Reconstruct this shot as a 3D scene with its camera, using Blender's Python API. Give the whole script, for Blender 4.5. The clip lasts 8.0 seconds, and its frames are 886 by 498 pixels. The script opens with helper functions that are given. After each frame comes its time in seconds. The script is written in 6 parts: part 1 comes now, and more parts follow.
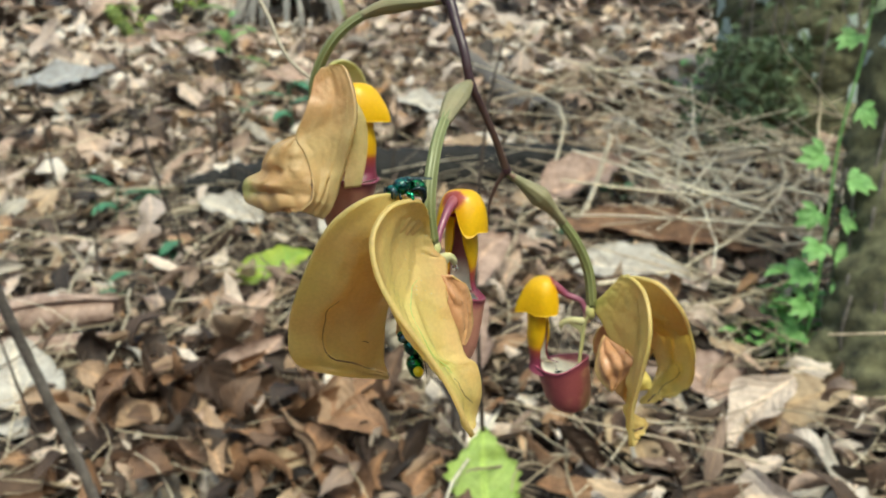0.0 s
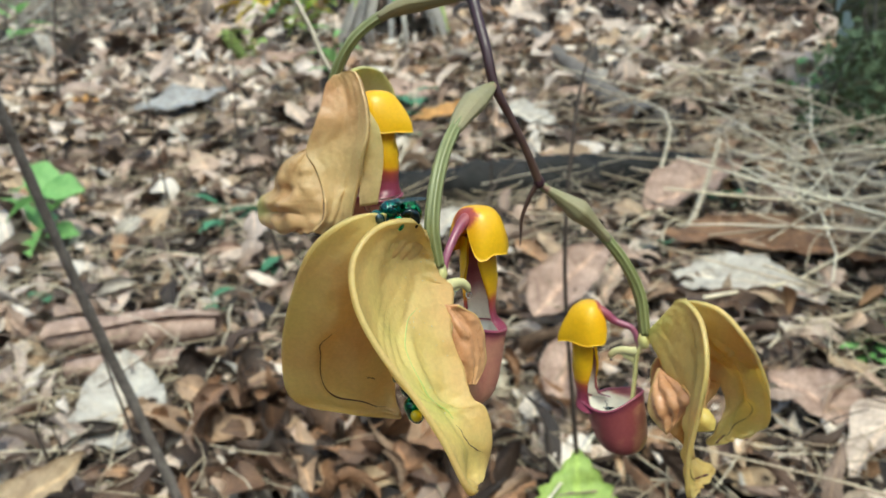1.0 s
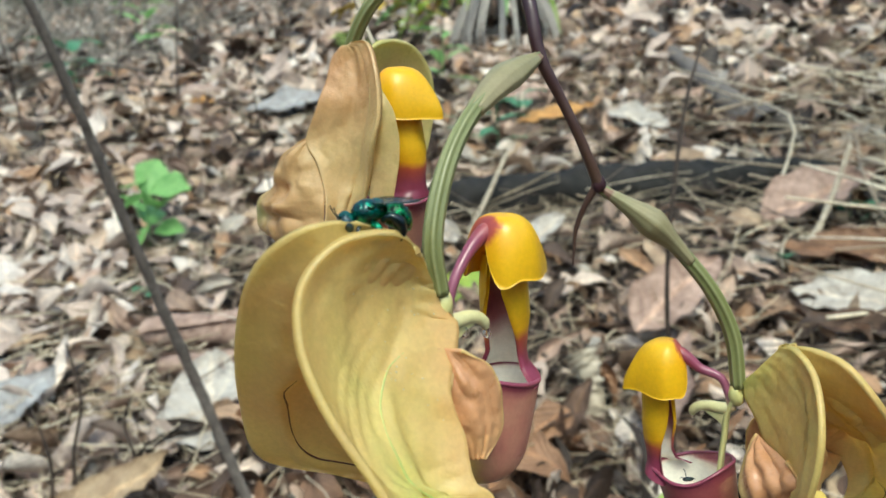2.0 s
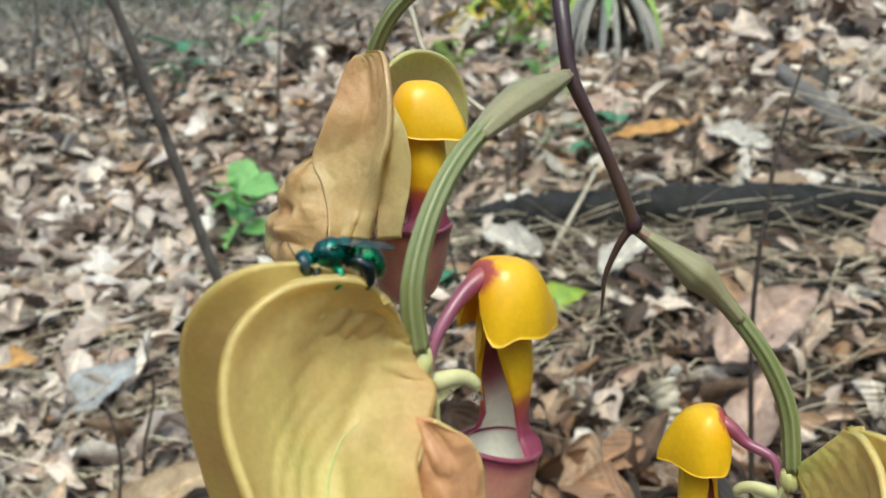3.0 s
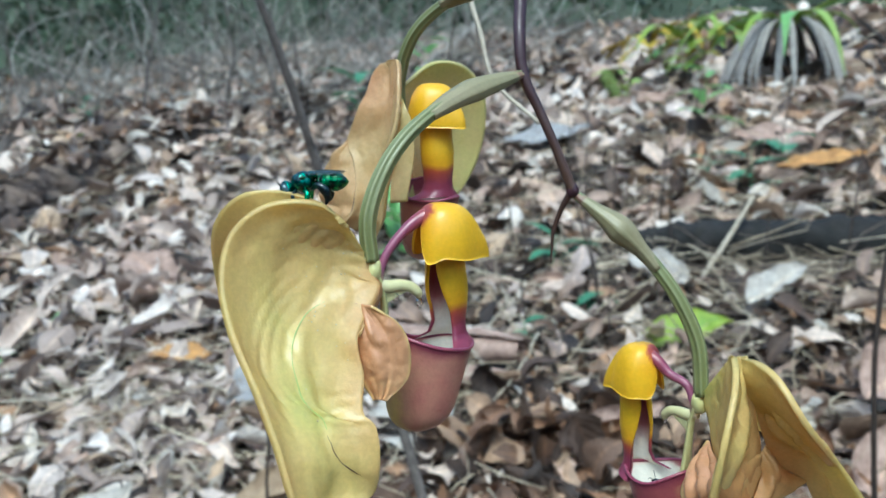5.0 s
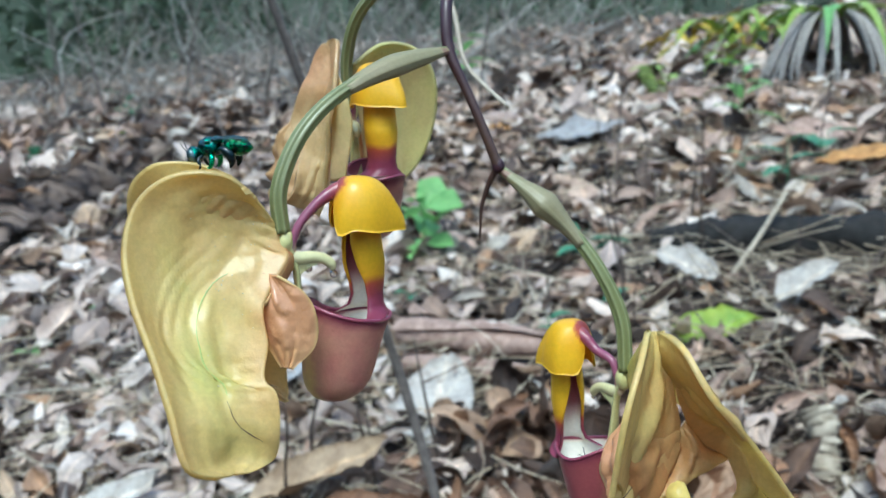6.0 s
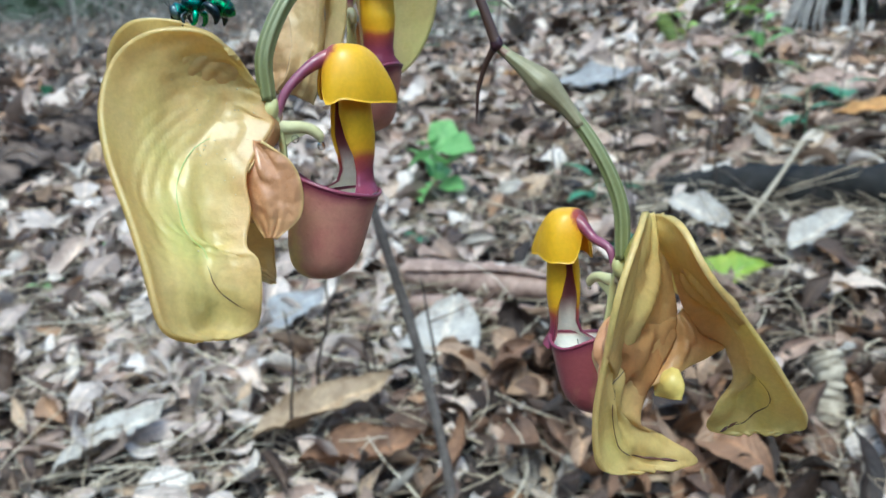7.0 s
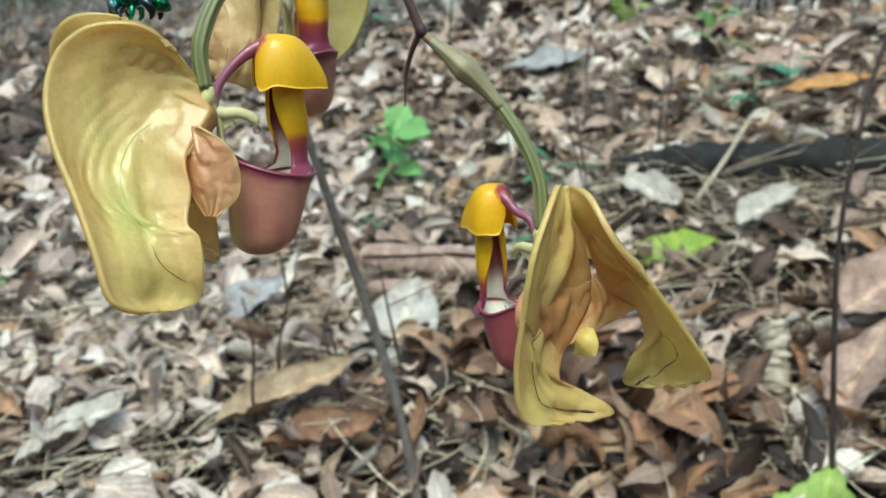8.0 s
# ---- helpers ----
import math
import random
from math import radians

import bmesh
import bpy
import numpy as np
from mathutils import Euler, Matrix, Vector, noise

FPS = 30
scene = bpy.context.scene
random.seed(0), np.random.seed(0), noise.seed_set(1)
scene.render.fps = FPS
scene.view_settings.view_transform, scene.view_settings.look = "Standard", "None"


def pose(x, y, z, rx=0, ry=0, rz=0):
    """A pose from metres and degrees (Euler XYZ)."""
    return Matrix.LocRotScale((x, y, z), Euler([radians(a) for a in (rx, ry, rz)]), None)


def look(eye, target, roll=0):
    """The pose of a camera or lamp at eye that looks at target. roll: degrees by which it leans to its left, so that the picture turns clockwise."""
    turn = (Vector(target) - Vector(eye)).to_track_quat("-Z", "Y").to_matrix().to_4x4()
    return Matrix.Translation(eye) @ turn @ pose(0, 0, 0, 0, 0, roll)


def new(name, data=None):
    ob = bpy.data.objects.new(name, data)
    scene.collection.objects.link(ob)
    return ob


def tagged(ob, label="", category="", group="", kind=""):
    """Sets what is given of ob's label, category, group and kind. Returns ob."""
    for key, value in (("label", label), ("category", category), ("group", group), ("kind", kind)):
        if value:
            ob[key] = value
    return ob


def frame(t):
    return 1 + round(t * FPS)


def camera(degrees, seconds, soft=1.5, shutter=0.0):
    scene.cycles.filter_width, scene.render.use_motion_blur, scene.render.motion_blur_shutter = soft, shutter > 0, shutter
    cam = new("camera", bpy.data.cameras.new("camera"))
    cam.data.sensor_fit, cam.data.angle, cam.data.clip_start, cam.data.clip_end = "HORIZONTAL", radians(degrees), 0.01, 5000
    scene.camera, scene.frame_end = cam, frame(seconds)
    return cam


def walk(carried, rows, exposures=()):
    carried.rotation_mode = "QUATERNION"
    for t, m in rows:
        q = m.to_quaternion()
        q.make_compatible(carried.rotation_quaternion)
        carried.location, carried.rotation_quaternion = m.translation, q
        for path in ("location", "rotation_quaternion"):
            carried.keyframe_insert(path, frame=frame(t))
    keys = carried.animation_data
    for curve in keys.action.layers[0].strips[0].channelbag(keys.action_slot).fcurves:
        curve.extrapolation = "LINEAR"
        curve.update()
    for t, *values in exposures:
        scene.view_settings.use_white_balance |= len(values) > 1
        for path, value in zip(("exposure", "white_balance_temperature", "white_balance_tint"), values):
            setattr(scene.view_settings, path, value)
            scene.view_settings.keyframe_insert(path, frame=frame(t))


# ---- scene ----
# A bucket orchid hangs over a hillside of dead leaves, and a green orchid bee sits on one of its flowers.
cam = camera(56.0, 8.0)
cam.data.dof.use_dof = True
cam.data.dof.focus_distance = 0.205
cam.data.dof.aperture_fstop = 25.0
PATH = [
    (0.0, 0.0070, 0.0007, 0.7001, 75.63, 0.15, 1.66),
    (0.5, 0.0260, 0.0170, 0.6987, 75.97, 1.28, 5.44),
    (1.0, 0.0344, 0.0344, 0.6953, 76.60, 2.64, 8.96),
    (1.5, 0.0445, 0.0639, 0.6840, 76.77, 3.41, 12.44),
    (1.7, 0.0416, 0.0770, 0.6840, 76.97, 3.30, 14.33),
    (2.8, 0.0600, 0.1283, 0.6848, 77.87, 1.14, 21.71),
    (3.0, 0.0546, 0.1274, 0.6847, 78.07, 1.05, 23.40),
    (3.5, 0.0604, 0.1344, 0.6686, 77.72, 2.08, 27.27),
    (4.0, 0.0768, 0.1280, 0.6613, 77.57, 2.55, 30.29),
    (4.5, 0.1080, 0.1000, 0.6688, 78.49, 1.27, 32.95),
    (4.7, 0.1147, 0.0952, 0.6744, 79.66, 0.78, 33.87),
    (5.8, 0.1508, 0.1117, 0.6763, 80.80, 1.58, 37.39),
    (6.0, 0.1526, 0.1138, 0.6690, 80.20, 1.23, 37.92),
    (6.5, 0.1432, 0.1146, 0.6552, 78.54, 0.98, 38.66),
    (7.0, 0.1543, 0.1196, 0.6492, 76.85, 0.29, 38.96),
    (7.5, 0.1596, 0.1144, 0.6439, 76.12, 1.11, 38.14),
    (8.0, 0.1714, 0.1114, 0.6499, 75.80, 1.13, 36.07),
]
walk(cam, [(t, pose(*row)) for t, *row in PATH], exposures=((0.0, 1.11, 6700, -10), (1.0, 1.13, 6200, -9), (3.0, 1.10, 6100, -9), (3.5, 1.08, 6050, -9), (4.0, 1.07, 6000, -9), (4.5, 1.11, 5220, -10), (6.0, 1.12, 5130, -8), (7.5, 1.11, 5270, -8), (8.0, 1.06, 5800, -12)))

# ---- light: a bright overcast day, filtered softly from above ----
world = bpy.data.worlds.new("world")
scene.world = world
world.use_nodes = True
sky = world.node_tree.nodes.new("ShaderNodeTexSky")
sky.sky_type, sky.sun_disc = "NISHITA", False
sky.sun_elevation, sky.sun_rotation = radians(63), radians(155)
sky.dust_density, sky.ozone_density = 3.0, 0.6
world.node_tree.nodes["Background"].inputs["Strength"].default_value = 0.128
world.node_tree.links.new(sky.outputs[0], world.node_tree.nodes["Background"].inputs["Color"])
sun = new("sun", bpy.data.lights.new("sun", "SUN"))
sun.data.energy, sun.data.angle, sun.data.color = 1.15, radians(24), (1.0, 0.95, 0.87)
sun.matrix_world = look((0.7, -1.5, 3.3), (0, 0, 0))


# ---- materials ----
def material(name, rough=0.6, metal=0.0, spec=0.5):
    m = bpy.data.materials.new(name)
    m.use_nodes = True
    b = m.node_tree.nodes["Principled BSDF"]
    b.inputs["Roughness"].default_value, b.inputs["Metallic"].default_value = rough, metal
    b.inputs["Specular IOR Level"].default_value = spec
    return m, m.node_tree.nodes, m.node_tree.links, b


def ramp(nodes, stops, mode="LINEAR"):
    r = nodes.new("ShaderNodeValToRGB")
    e = r.color_ramp.elements
    while len(e) < len(stops):
        e.new(0.5)
    for k, (p, c) in zip(e, stops):
        k.position, k.color = p, (*c, 1)
    r.color_ramp.interpolation = mode
    return r


def noise_node(nodes, links, scale, detail=4.0, rough=0.6, coord="Object", stretch=None):
    c = nodes.new("ShaderNodeTexCoord")
    n = nodes.new("ShaderNodeTexNoise")
    n.inputs["Scale"].default_value, n.inputs["Detail"].default_value, n.inputs["Roughness"].default_value = scale, detail, rough
    if stretch:
        m = nodes.new("ShaderNodeMapping")
        m.inputs["Scale"].default_value = stretch
        links.new(c.outputs[coord], m.inputs[0])
        links.new(m.outputs[0], n.inputs[0])
    else:
        links.new(c.outputs[coord], n.inputs[0])
    return n


def mixed(nodes, links, a, b, fac, mode="MIX"):
    m = nodes.new("ShaderNodeMix")
    m.data_type, m.blend_type = "RGBA", mode
    for sock, v in ((m.inputs[6], a), (m.inputs[7], b), (m.inputs[0], fac)):
        if hasattr(v, "links"):
            links.new(v, sock)
        else:
            sock.default_value = v if isinstance(v, float) else (*v, 1)
    return m.outputs[2]


def bumped(nodes, links, b, height, strength, distance):
    k = nodes.new("ShaderNodeBump")
    k.inputs["Strength"].default_value, k.inputs["Distance"].default_value = strength, distance
    links.new(height, k.inputs["Height"])
    links.new(k.outputs[0], b.inputs["Normal"])


def see_through(m, nodes, links, b, colour, share):
    """Lets some light pass through a thin leaf or petal."""
    t = nodes.new("ShaderNodeBsdfTranslucent")
    mix = nodes.new("ShaderNodeMixShader")
    mix.inputs[0].default_value = share
    links.new(colour, t.inputs["Color"])
    links.new(b.outputs[0], mix.inputs[1])
    links.new(t.outputs[0], mix.inputs[2])
    links.new(mix.outputs[0], nodes["Material Output"].inputs["Surface"])


def flesh(name, stops, rough=0.38, grain=90.0, spread=0.28, share=0.18, vein=0.0, relief=0.22, coat=0.3):
    """Waxy petal: pigment runs along the stops by the mesh's tone, broken up by noise and fine veins."""
    m, nodes, links, b = material(name, rough)
    a = nodes.new("ShaderNodeAttribute")
    a.attribute_name = "tone"
    n = noise_node(nodes, links, grain, 5.0)
    s = nodes.new("ShaderNodeMath")
    s.operation = "MULTIPLY_ADD"
    s.inputs[1].default_value, s.inputs[2].default_value = spread, -spread / 2
    links.new(n.outputs[0], s.inputs[0])
    t = nodes.new("ShaderNodeMath")
    t.operation = "ADD"
    links.new(a.outputs["Fac"], t.inputs[0])
    links.new(s.outputs[0], t.inputs[1])
    r = ramp(nodes, stops)
    links.new(t.outputs[0], r.inputs[0])
    fine = noise_node(nodes, links, 900.0, 3.0)
    speck = ramp(nodes, [(0.35, (0.8, 0.8, 0.8)), (0.7, (1.12, 1.12, 1.12))])
    links.new(fine.outputs[0], speck.inputs[0])
    colour = mixed(nodes, links, r.outputs[0], speck.outputs[0], 0.28, "MULTIPLY")
    links.new(colour, b.inputs["Base Color"])
    b.inputs["Coat Weight"].default_value, b.inputs["Coat Roughness"].default_value = coat, 0.17
    mid = noise_node(nodes, links, 260.0, 4.0, 0.65)
    rr = ramp(nodes, [(0.3, (rough - 0.1,) * 3), (0.75, (rough + 0.18,) * 3)])
    links.new(mid.outputs[0], rr.inputs[0])
    links.new(rr.outputs[0], b.inputs["Roughness"])
    va = nodes.new("ShaderNodeAttribute")
    va.attribute_name = "vein"
    wob = nodes.new("ShaderNodeMath")
    wob.operation = "MULTIPLY_ADD"
    wob.inputs[1].default_value = 5.0
    links.new(n.outputs[0], wob.inputs[0])
    links.new(va.outputs["Fac"], wob.inputs[2])
    sn = nodes.new("ShaderNodeMath")
    sn.operation = "SINE"
    links.new(wob.outputs[0], sn.inputs[0])
    hs = nodes.new("ShaderNodeMath")
    hs.operation = "MULTIPLY_ADD"
    hs.inputs[1].default_value = vein
    links.new(sn.outputs[0], hs.inputs[0])
    links.new(mid.outputs[0], hs.inputs[2])
    bumped(nodes, links, b, hs.outputs[0], relief, 0.0009)
    see_through(m, nodes, links, b, colour, share)
    return m


SEPAL = flesh("sepal_yellow", [(0.0, (0.70, 0.75, 0.23)), (0.30, (0.88, 0.73, 0.27)), (0.62, (0.86, 0.61, 0.25)), (1.0, (0.72, 0.38, 0.14))], vein=0.11, rough=0.38, grain=60.0, spread=0.66, share=0.50, relief=0.5, coat=0.55)
SEPAL_OLD = flesh("sepal_ochre", [(0.0, (0.74, 0.70, 0.27)), (0.4, (0.79, 0.60, 0.29)), (0.7, (0.74, 0.47, 0.22)), (1.0, (0.60, 0.28, 0.11))], vein=0.07, rough=0.32, grain=60.0, spread=0.62, share=0.42, relief=0.45, coat=0.42)
NECTAR = flesh("nectar_film", [(0.0, (0.82, 0.72, 0.40)), (1.0, (0.92, 0.84, 0.55))], rough=0.12, spread=0.1, share=0.5, relief=0.02, coat=1.0)
PETAL = flesh("petal_orange", [(0.0, (0.85, 0.62, 0.24)), (0.45, (0.74, 0.40, 0.19)), (1.0, (0.60, 0.26, 0.12))], rough=0.30, relief=0.4, coat=0.8, grain=160.0, vein=0.0, share=0.25)
HOOD = flesh("hood_yellow", [(0.0, (0.92, 0.55, 0.012)), (0.62, (0.92, 0.50, 0.012)), (0.82, (0.50, 0.10, 0.05)), (1.0, (0.25, 0.04, 0.08))], rough=0.4, grain=300.0, spread=0.1, relief=0.04, coat=0.2, share=0.26)
HOOD_PALE = flesh("lobe_yellow", [(0.0, (0.86, 0.70, 0.20)), (1.0, (0.84, 0.56, 0.20))], rough=0.4, grain=200.0, share=0.35)
CLAW = flesh("claw_purple", [(0.0, (0.55, 0.45, 0.25)), (0.18, (0.30, 0.10, 0.16)), (0.6, (0.24, 0.045, 0.085)), (0.84, (0.36, 0.085, 0.06)), (1.0, (0.85, 0.42, 0.015))], rough=0.35, share=0.05)
BUCKET = flesh("bucket_pink", [(0.0, (0.76, 0.60, 0.22)), (0.2, (0.64, 0.36, 0.23)), (0.42, (0.58, 0.25, 0.19)), (0.78, (0.27, 0.055, 0.08)), (1.0, (0.19, 0.025, 0.055))], rough=0.36, grain=150.0, spread=0.36, share=0.36, relief=0.4)
BUCKET_RED = flesh("bucket_purple", [(0.0, (0.66, 0.48, 0.18)), (0.16, (0.52, 0.24, 0.15)), (0.34, (0.33, 0.08, 0.085)), (0.7, (0.24, 0.045, 0.07)), (1.0, (0.19, 0.025, 0.055))], rough=0.36, grain=150.0, spread=0.36, share=0.2, relief=0.4)
LINING = flesh("bucket_cream", [(0.0, (0.95, 0.91, 0.80)), (0.5, (0.90, 0.80, 0.67)), (0.85, (0.48, 0.18, 0.18)), (1.0, (0.30, 0.06, 0.10))], rough=0.4, share=0.08)
CREAM = flesh("column_cream", [(0.0, (0.66, 0.62, 0.26)), (0.6, (0.72, 0.66, 0.36)), (1.0, (0.45, 0.20, 0.22))], rough=0.35, share=0.12)
STALK = flesh("stalk_green", [(0.0, (0.13, 0.14, 0.04)), (0.5, (0.19, 0.20, 0.07)), (1.0, (0.32, 0.32, 0.16))], rough=0.5, grain=160.0, share=0.0)
BRACT = flesh("bract_pale", [(0.0, (0.33, 0.31, 0.15)), (0.6, (0.40, 0.33, 0.19)), (1.0, (0.30, 0.15, 0.11))], rough=0.55, spread=0.6, grain=120.0, share=0.3)
RACHIS = flesh("rachis_purple", [(0.0, (0.034, 0.010, 0.020)), (0.6, (0.045, 0.017, 0.020)), (1.0, (0.08, 0.042, 0.028))], rough=0.42, grain=140.0, share=0.0, coat=0.08)
LIME_VEIN = flesh("vein_lime", [(0.0, (0.66, 0.72, 0.26)), (1.0, (0.62, 0.72, 0.22))], rough=0.4, share=0.3)
# dark brown that stands in for the shade inside the sepals' folds
FOLD_SHADE = flesh("crease_shade", [(0.0, (0.16, 0.07, 0.03)), (1.0, (0.07, 0.022, 0.03))], rough=0.5, share=0.0)


def metal_green(name, a, b_, rough=0.2):
    m, nodes, links, b = material(name, rough, 0.9)
    n = noise_node(nodes, links, 700.0, 4.0)
    r = ramp(nodes, [(0.42, a), (0.60, b_)])
    links.new(n.outputs[0], r.inputs[0])
    links.new(r.outputs[0], b.inputs["Base Color"])
    b.inputs["Coat Weight"].default_value, b.inputs["Coat Roughness"].default_value = 0.7, 0.12
    fine = noise_node(nodes, links, 2200.0, 3.0)
    bumped(nodes, links, b, fine.outputs[0], 0.45, 0.0004)
    return m


BEE_GREEN = metal_green("bee_green", (0.002, 0.022, 0.010), (0.010, 0.26, 0.075))
BEE_TEAL = metal_green("bee_teal", (0.002, 0.020, 0.022), (0.008, 0.20, 0.13))
BEE_EYE = metal_green("bee_eye", (0.05, 0.08, 0.085), (0.12, 0.18, 0.19), 0.3)
BEE_BLACK = metal_green("bee_black", (0.006, 0.008, 0.012), (0.012, 0.03, 0.03), 0.4)
BEE_LEG = metal_green("bee_leg", (0.01, 0.22, 0.10), (0.05, 0.5, 0.18), 0.25)
BEE_SPOT = flesh("bee_spot", [(0.0, (0.85, 0.62, 0.01)), (1.0, (0.85, 0.62, 0.01))], share=0.0)
WING, wn, wl, wb = material("bee_wing", 0.25)
wb.inputs["Base Color"].default_value, wb.inputs["Alpha"].default_value = (0.03, 0.045, 0.045, 1), 0.5
DROP, dn, dl, db = material("nectar_drop", 0.02)
db.inputs["Transmission Weight"].default_value, db.inputs["IOR"].default_value = 1.0, 1.34


def ribs(nodes, links, colour, fine, strength):
    """Pale midrib and slanting side veins, from the leaf's own measures along and across it."""
    va, ma = nodes.new("ShaderNodeAttribute"), nodes.new("ShaderNodeAttribute")
    va.attribute_name, ma.attribute_name = "vein", "rib"
    sn = nodes.new("ShaderNodeMath")
    sn.operation = "SINE"
    links.new(va.outputs["Fac"], sn.inputs[0])
    side = ramp(nodes, [(0.80, (1.0, 1.0, 1.0)), (0.97, (1.15, 1.13, 1.1))])
    links.new(sn.outputs[0], side.inputs[0])
    mid = ramp(nodes, [(0.86, (1.0, 1.0, 1.0)), (0.95, (1.45, 1.4, 1.3))])
    links.new(ma.outputs["Fac"], mid.inputs[0])
    c = mixed(nodes, links, mixed(nodes, links, colour, side.outputs[0], 0.8, "MULTIPLY"), mid.outputs[0], 0.9, "MULTIPLY")
    h = nodes.new("ShaderNodeMath")
    h.operation = "MULTIPLY_ADD"
    h.inputs[1].default_value = strength
    links.new(sn.outputs[0], h.inputs[0])
    links.new(fine, h.inputs[2])
    return c, h.outputs[0]


def litter_material(name, palette, island=True, gloss=0.5, share=0.04):
    """Dead leaf: one of many browns for each leaf, with blotches, ribs and pale worn patches."""
    m, nodes, links, b = material(name, gloss, spec=0.35)
    g = nodes.new("ShaderNodeNewGeometry" if island else "ShaderNodeObjectInfo")
    r = ramp(nodes, [((i + 0.02) / len(palette), c) for i, c in enumerate(palette)], "CONSTANT")
    links.new(g.outputs["Random Per Island" if island else "Random"], r.inputs[0])
    blotch = noise_node(nodes, links, 22.0, 6.0, 0.7)
    br = ramp(nodes, [(0.3, (0.45, 0.40, 0.38)), (0.52, (0.95, 0.93, 0.9)), (0.75, (1.25, 1.2, 1.16))])
    links.new(blotch.outputs[0], br.inputs[0])
    c1 = mixed(nodes, links, r.outputs[0], br.outputs[0], 0.85, "MULTIPLY")
    fine = noise_node(nodes, links, 210.0, 4.0, 0.7)
    fr = ramp(nodes, [(0.32, (0.6, 0.58, 0.56)), (0.66, (1.15, 1.15, 1.15))])
    links.new(fine.outputs[0], fr.inputs[0])
    c2, high = ribs(nodes, links, mixed(nodes, links, c1, fr.outputs[0], 0.6, "MULTIPLY"), fine.outputs[0], 0.25)
    links.new(c2, b.inputs["Base Color"])
    bumped(nodes, links, b, high, 0.6, 0.003)
    see_through(m, nodes, links, b, c2, share)
    return m


BROWNS = [(0.56, 0.41, 0.32), (0.09, 0.058, 0.042), (0.50, 0.36, 0.29), (0.70, 0.60, 0.52), (0.28, 0.19, 0.13), (0.38, 0.23, 0.135), (0.095, 0.064, 0.05),
          (0.55, 0.43, 0.355), (0.72, 0.64, 0.57), (0.035, 0.024, 0.019), (0.30, 0.215, 0.17), (0.50, 0.365, 0.25), (0.40, 0.29, 0.235), (0.42, 0.375, 0.33), (0.04, 0.028, 0.022), (0.70, 0.57, 0.48)]
LITTER = litter_material("dead_leaves", BROWNS)
PALE_LITTER = litter_material("bleached_leaves", [(0.62, 0.52, 0.46), (0.50, 0.40, 0.35), (0.70, 0.62, 0.57), (0.36, 0.28, 0.24), (0.58, 0.46, 0.39)])
# browns of damp leaves, dark enough to paint shadowed litter too
DAMP_SHADE_LITTER = litter_material("damp_shaded_leaves", [(0.15, 0.09, 0.06), (0.29, 0.16, 0.09), (0.08, 0.05, 0.036), (0.22, 0.13, 0.085), (0.40, 0.27, 0.18), (0.05, 0.033, 0.025)])
CRUMBS = litter_material("leaf_crumbs", [(0.26, 0.18, 0.13), (0.05, 0.033, 0.024), (0.46, 0.37, 0.29), (0.10, 0.068, 0.05), (0.028, 0.02, 0.016), (0.20, 0.14, 0.11), (0.32, 0.23, 0.175)])
BRUSH = litter_material("grey_brushwood", [(0.40, 0.37, 0.32), (0.24, 0.21, 0.18), (0.50, 0.47, 0.43), (0.30, 0.27, 0.23), (0.14, 0.12, 0.10)])
GRASS = litter_material("dry_grass", [(0.86, 0.76, 0.58), (0.76, 0.65, 0.48), (0.60, 0.49, 0.36), (0.90, 0.82, 0.66), (0.44, 0.35, 0.26)])
STRAW = litter_material("dry_straw", [(0.62, 0.52, 0.38), (0.48, 0.39, 0.27), (0.32, 0.25, 0.18), (0.70, 0.61, 0.47), (0.15, 0.11, 0.085)])


def leaf_material(name, base, dark, rough=0.5, share=0.12, scale=40.0, rib=None):
    m, nodes, links, b = material(name, rough, spec=0.4)
    n = noise_node(nodes, links, scale, 6.0, 0.68)
    r = ramp(nodes, [(0.3, dark), (0.62, base), (0.85, tuple(min(1, 1.25 * v) for v in base))])
    links.new(n.outputs[0], r.inputs[0])
    fine = noise_node(nodes, links, 260.0, 4.0, 0.7)
    fr = ramp(nodes, [(0.3, (0.72, 0.7, 0.68)), (0.68, (1.1, 1.1, 1.1))])
    links.new(fine.outputs[0], fr.inputs[0])
    c, high = ribs(nodes, links, mixed(nodes, links, r.outputs[0], fr.outputs[0], 0.6, "MULTIPLY"), fine.outputs[0], 0.3)
    links.new(c, b.inputs["Base Color"])
    bumped(nodes, links, b, high, 0.5, 0.002)
    see_through(m, nodes, links, b, c, share)
    return m


SOIL = leaf_material("forest_soil", (0.06, 0.041, 0.03), (0.018, 0.012, 0.009), 0.9, 0.0, 14.0)
WHITE_LEAF = leaf_material("bleached_leaf", (0.58, 0.53, 0.47), (0.34, 0.28, 0.235), 0.72)
PINK_LEAF = leaf_material("pinkish_brown_leaf", (0.50, 0.35, 0.28), (0.20, 0.12, 0.09), 0.72)
TAN_LEAF = leaf_material("tan_leaf", (0.46, 0.34, 0.22), (0.27, 0.18, 0.11), 0.72)
RUST_LEAF = leaf_material("rust_brown_leaf", (0.29, 0.16, 0.09), (0.11, 0.055, 0.035), 0.72)
ORANGE_LEAF = leaf_material("orange_leaf", (0.55, 0.30, 0.10), (0.34, 0.16, 0.06), 0.72)
GREY_LEAF = leaf_material("grey_leaf", (0.40, 0.39, 0.39), (0.24, 0.21, 0.20), 0.72)
DARK_LEAF = leaf_material("dark_brown_leaf", (0.15, 0.09, 0.06), (0.05, 0.03, 0.022), 0.72)
LIME = leaf_material("lime_leaf", (0.40, 0.52, 0.13), (0.28, 0.40, 0.08), 0.45, 0.25, 30.0)
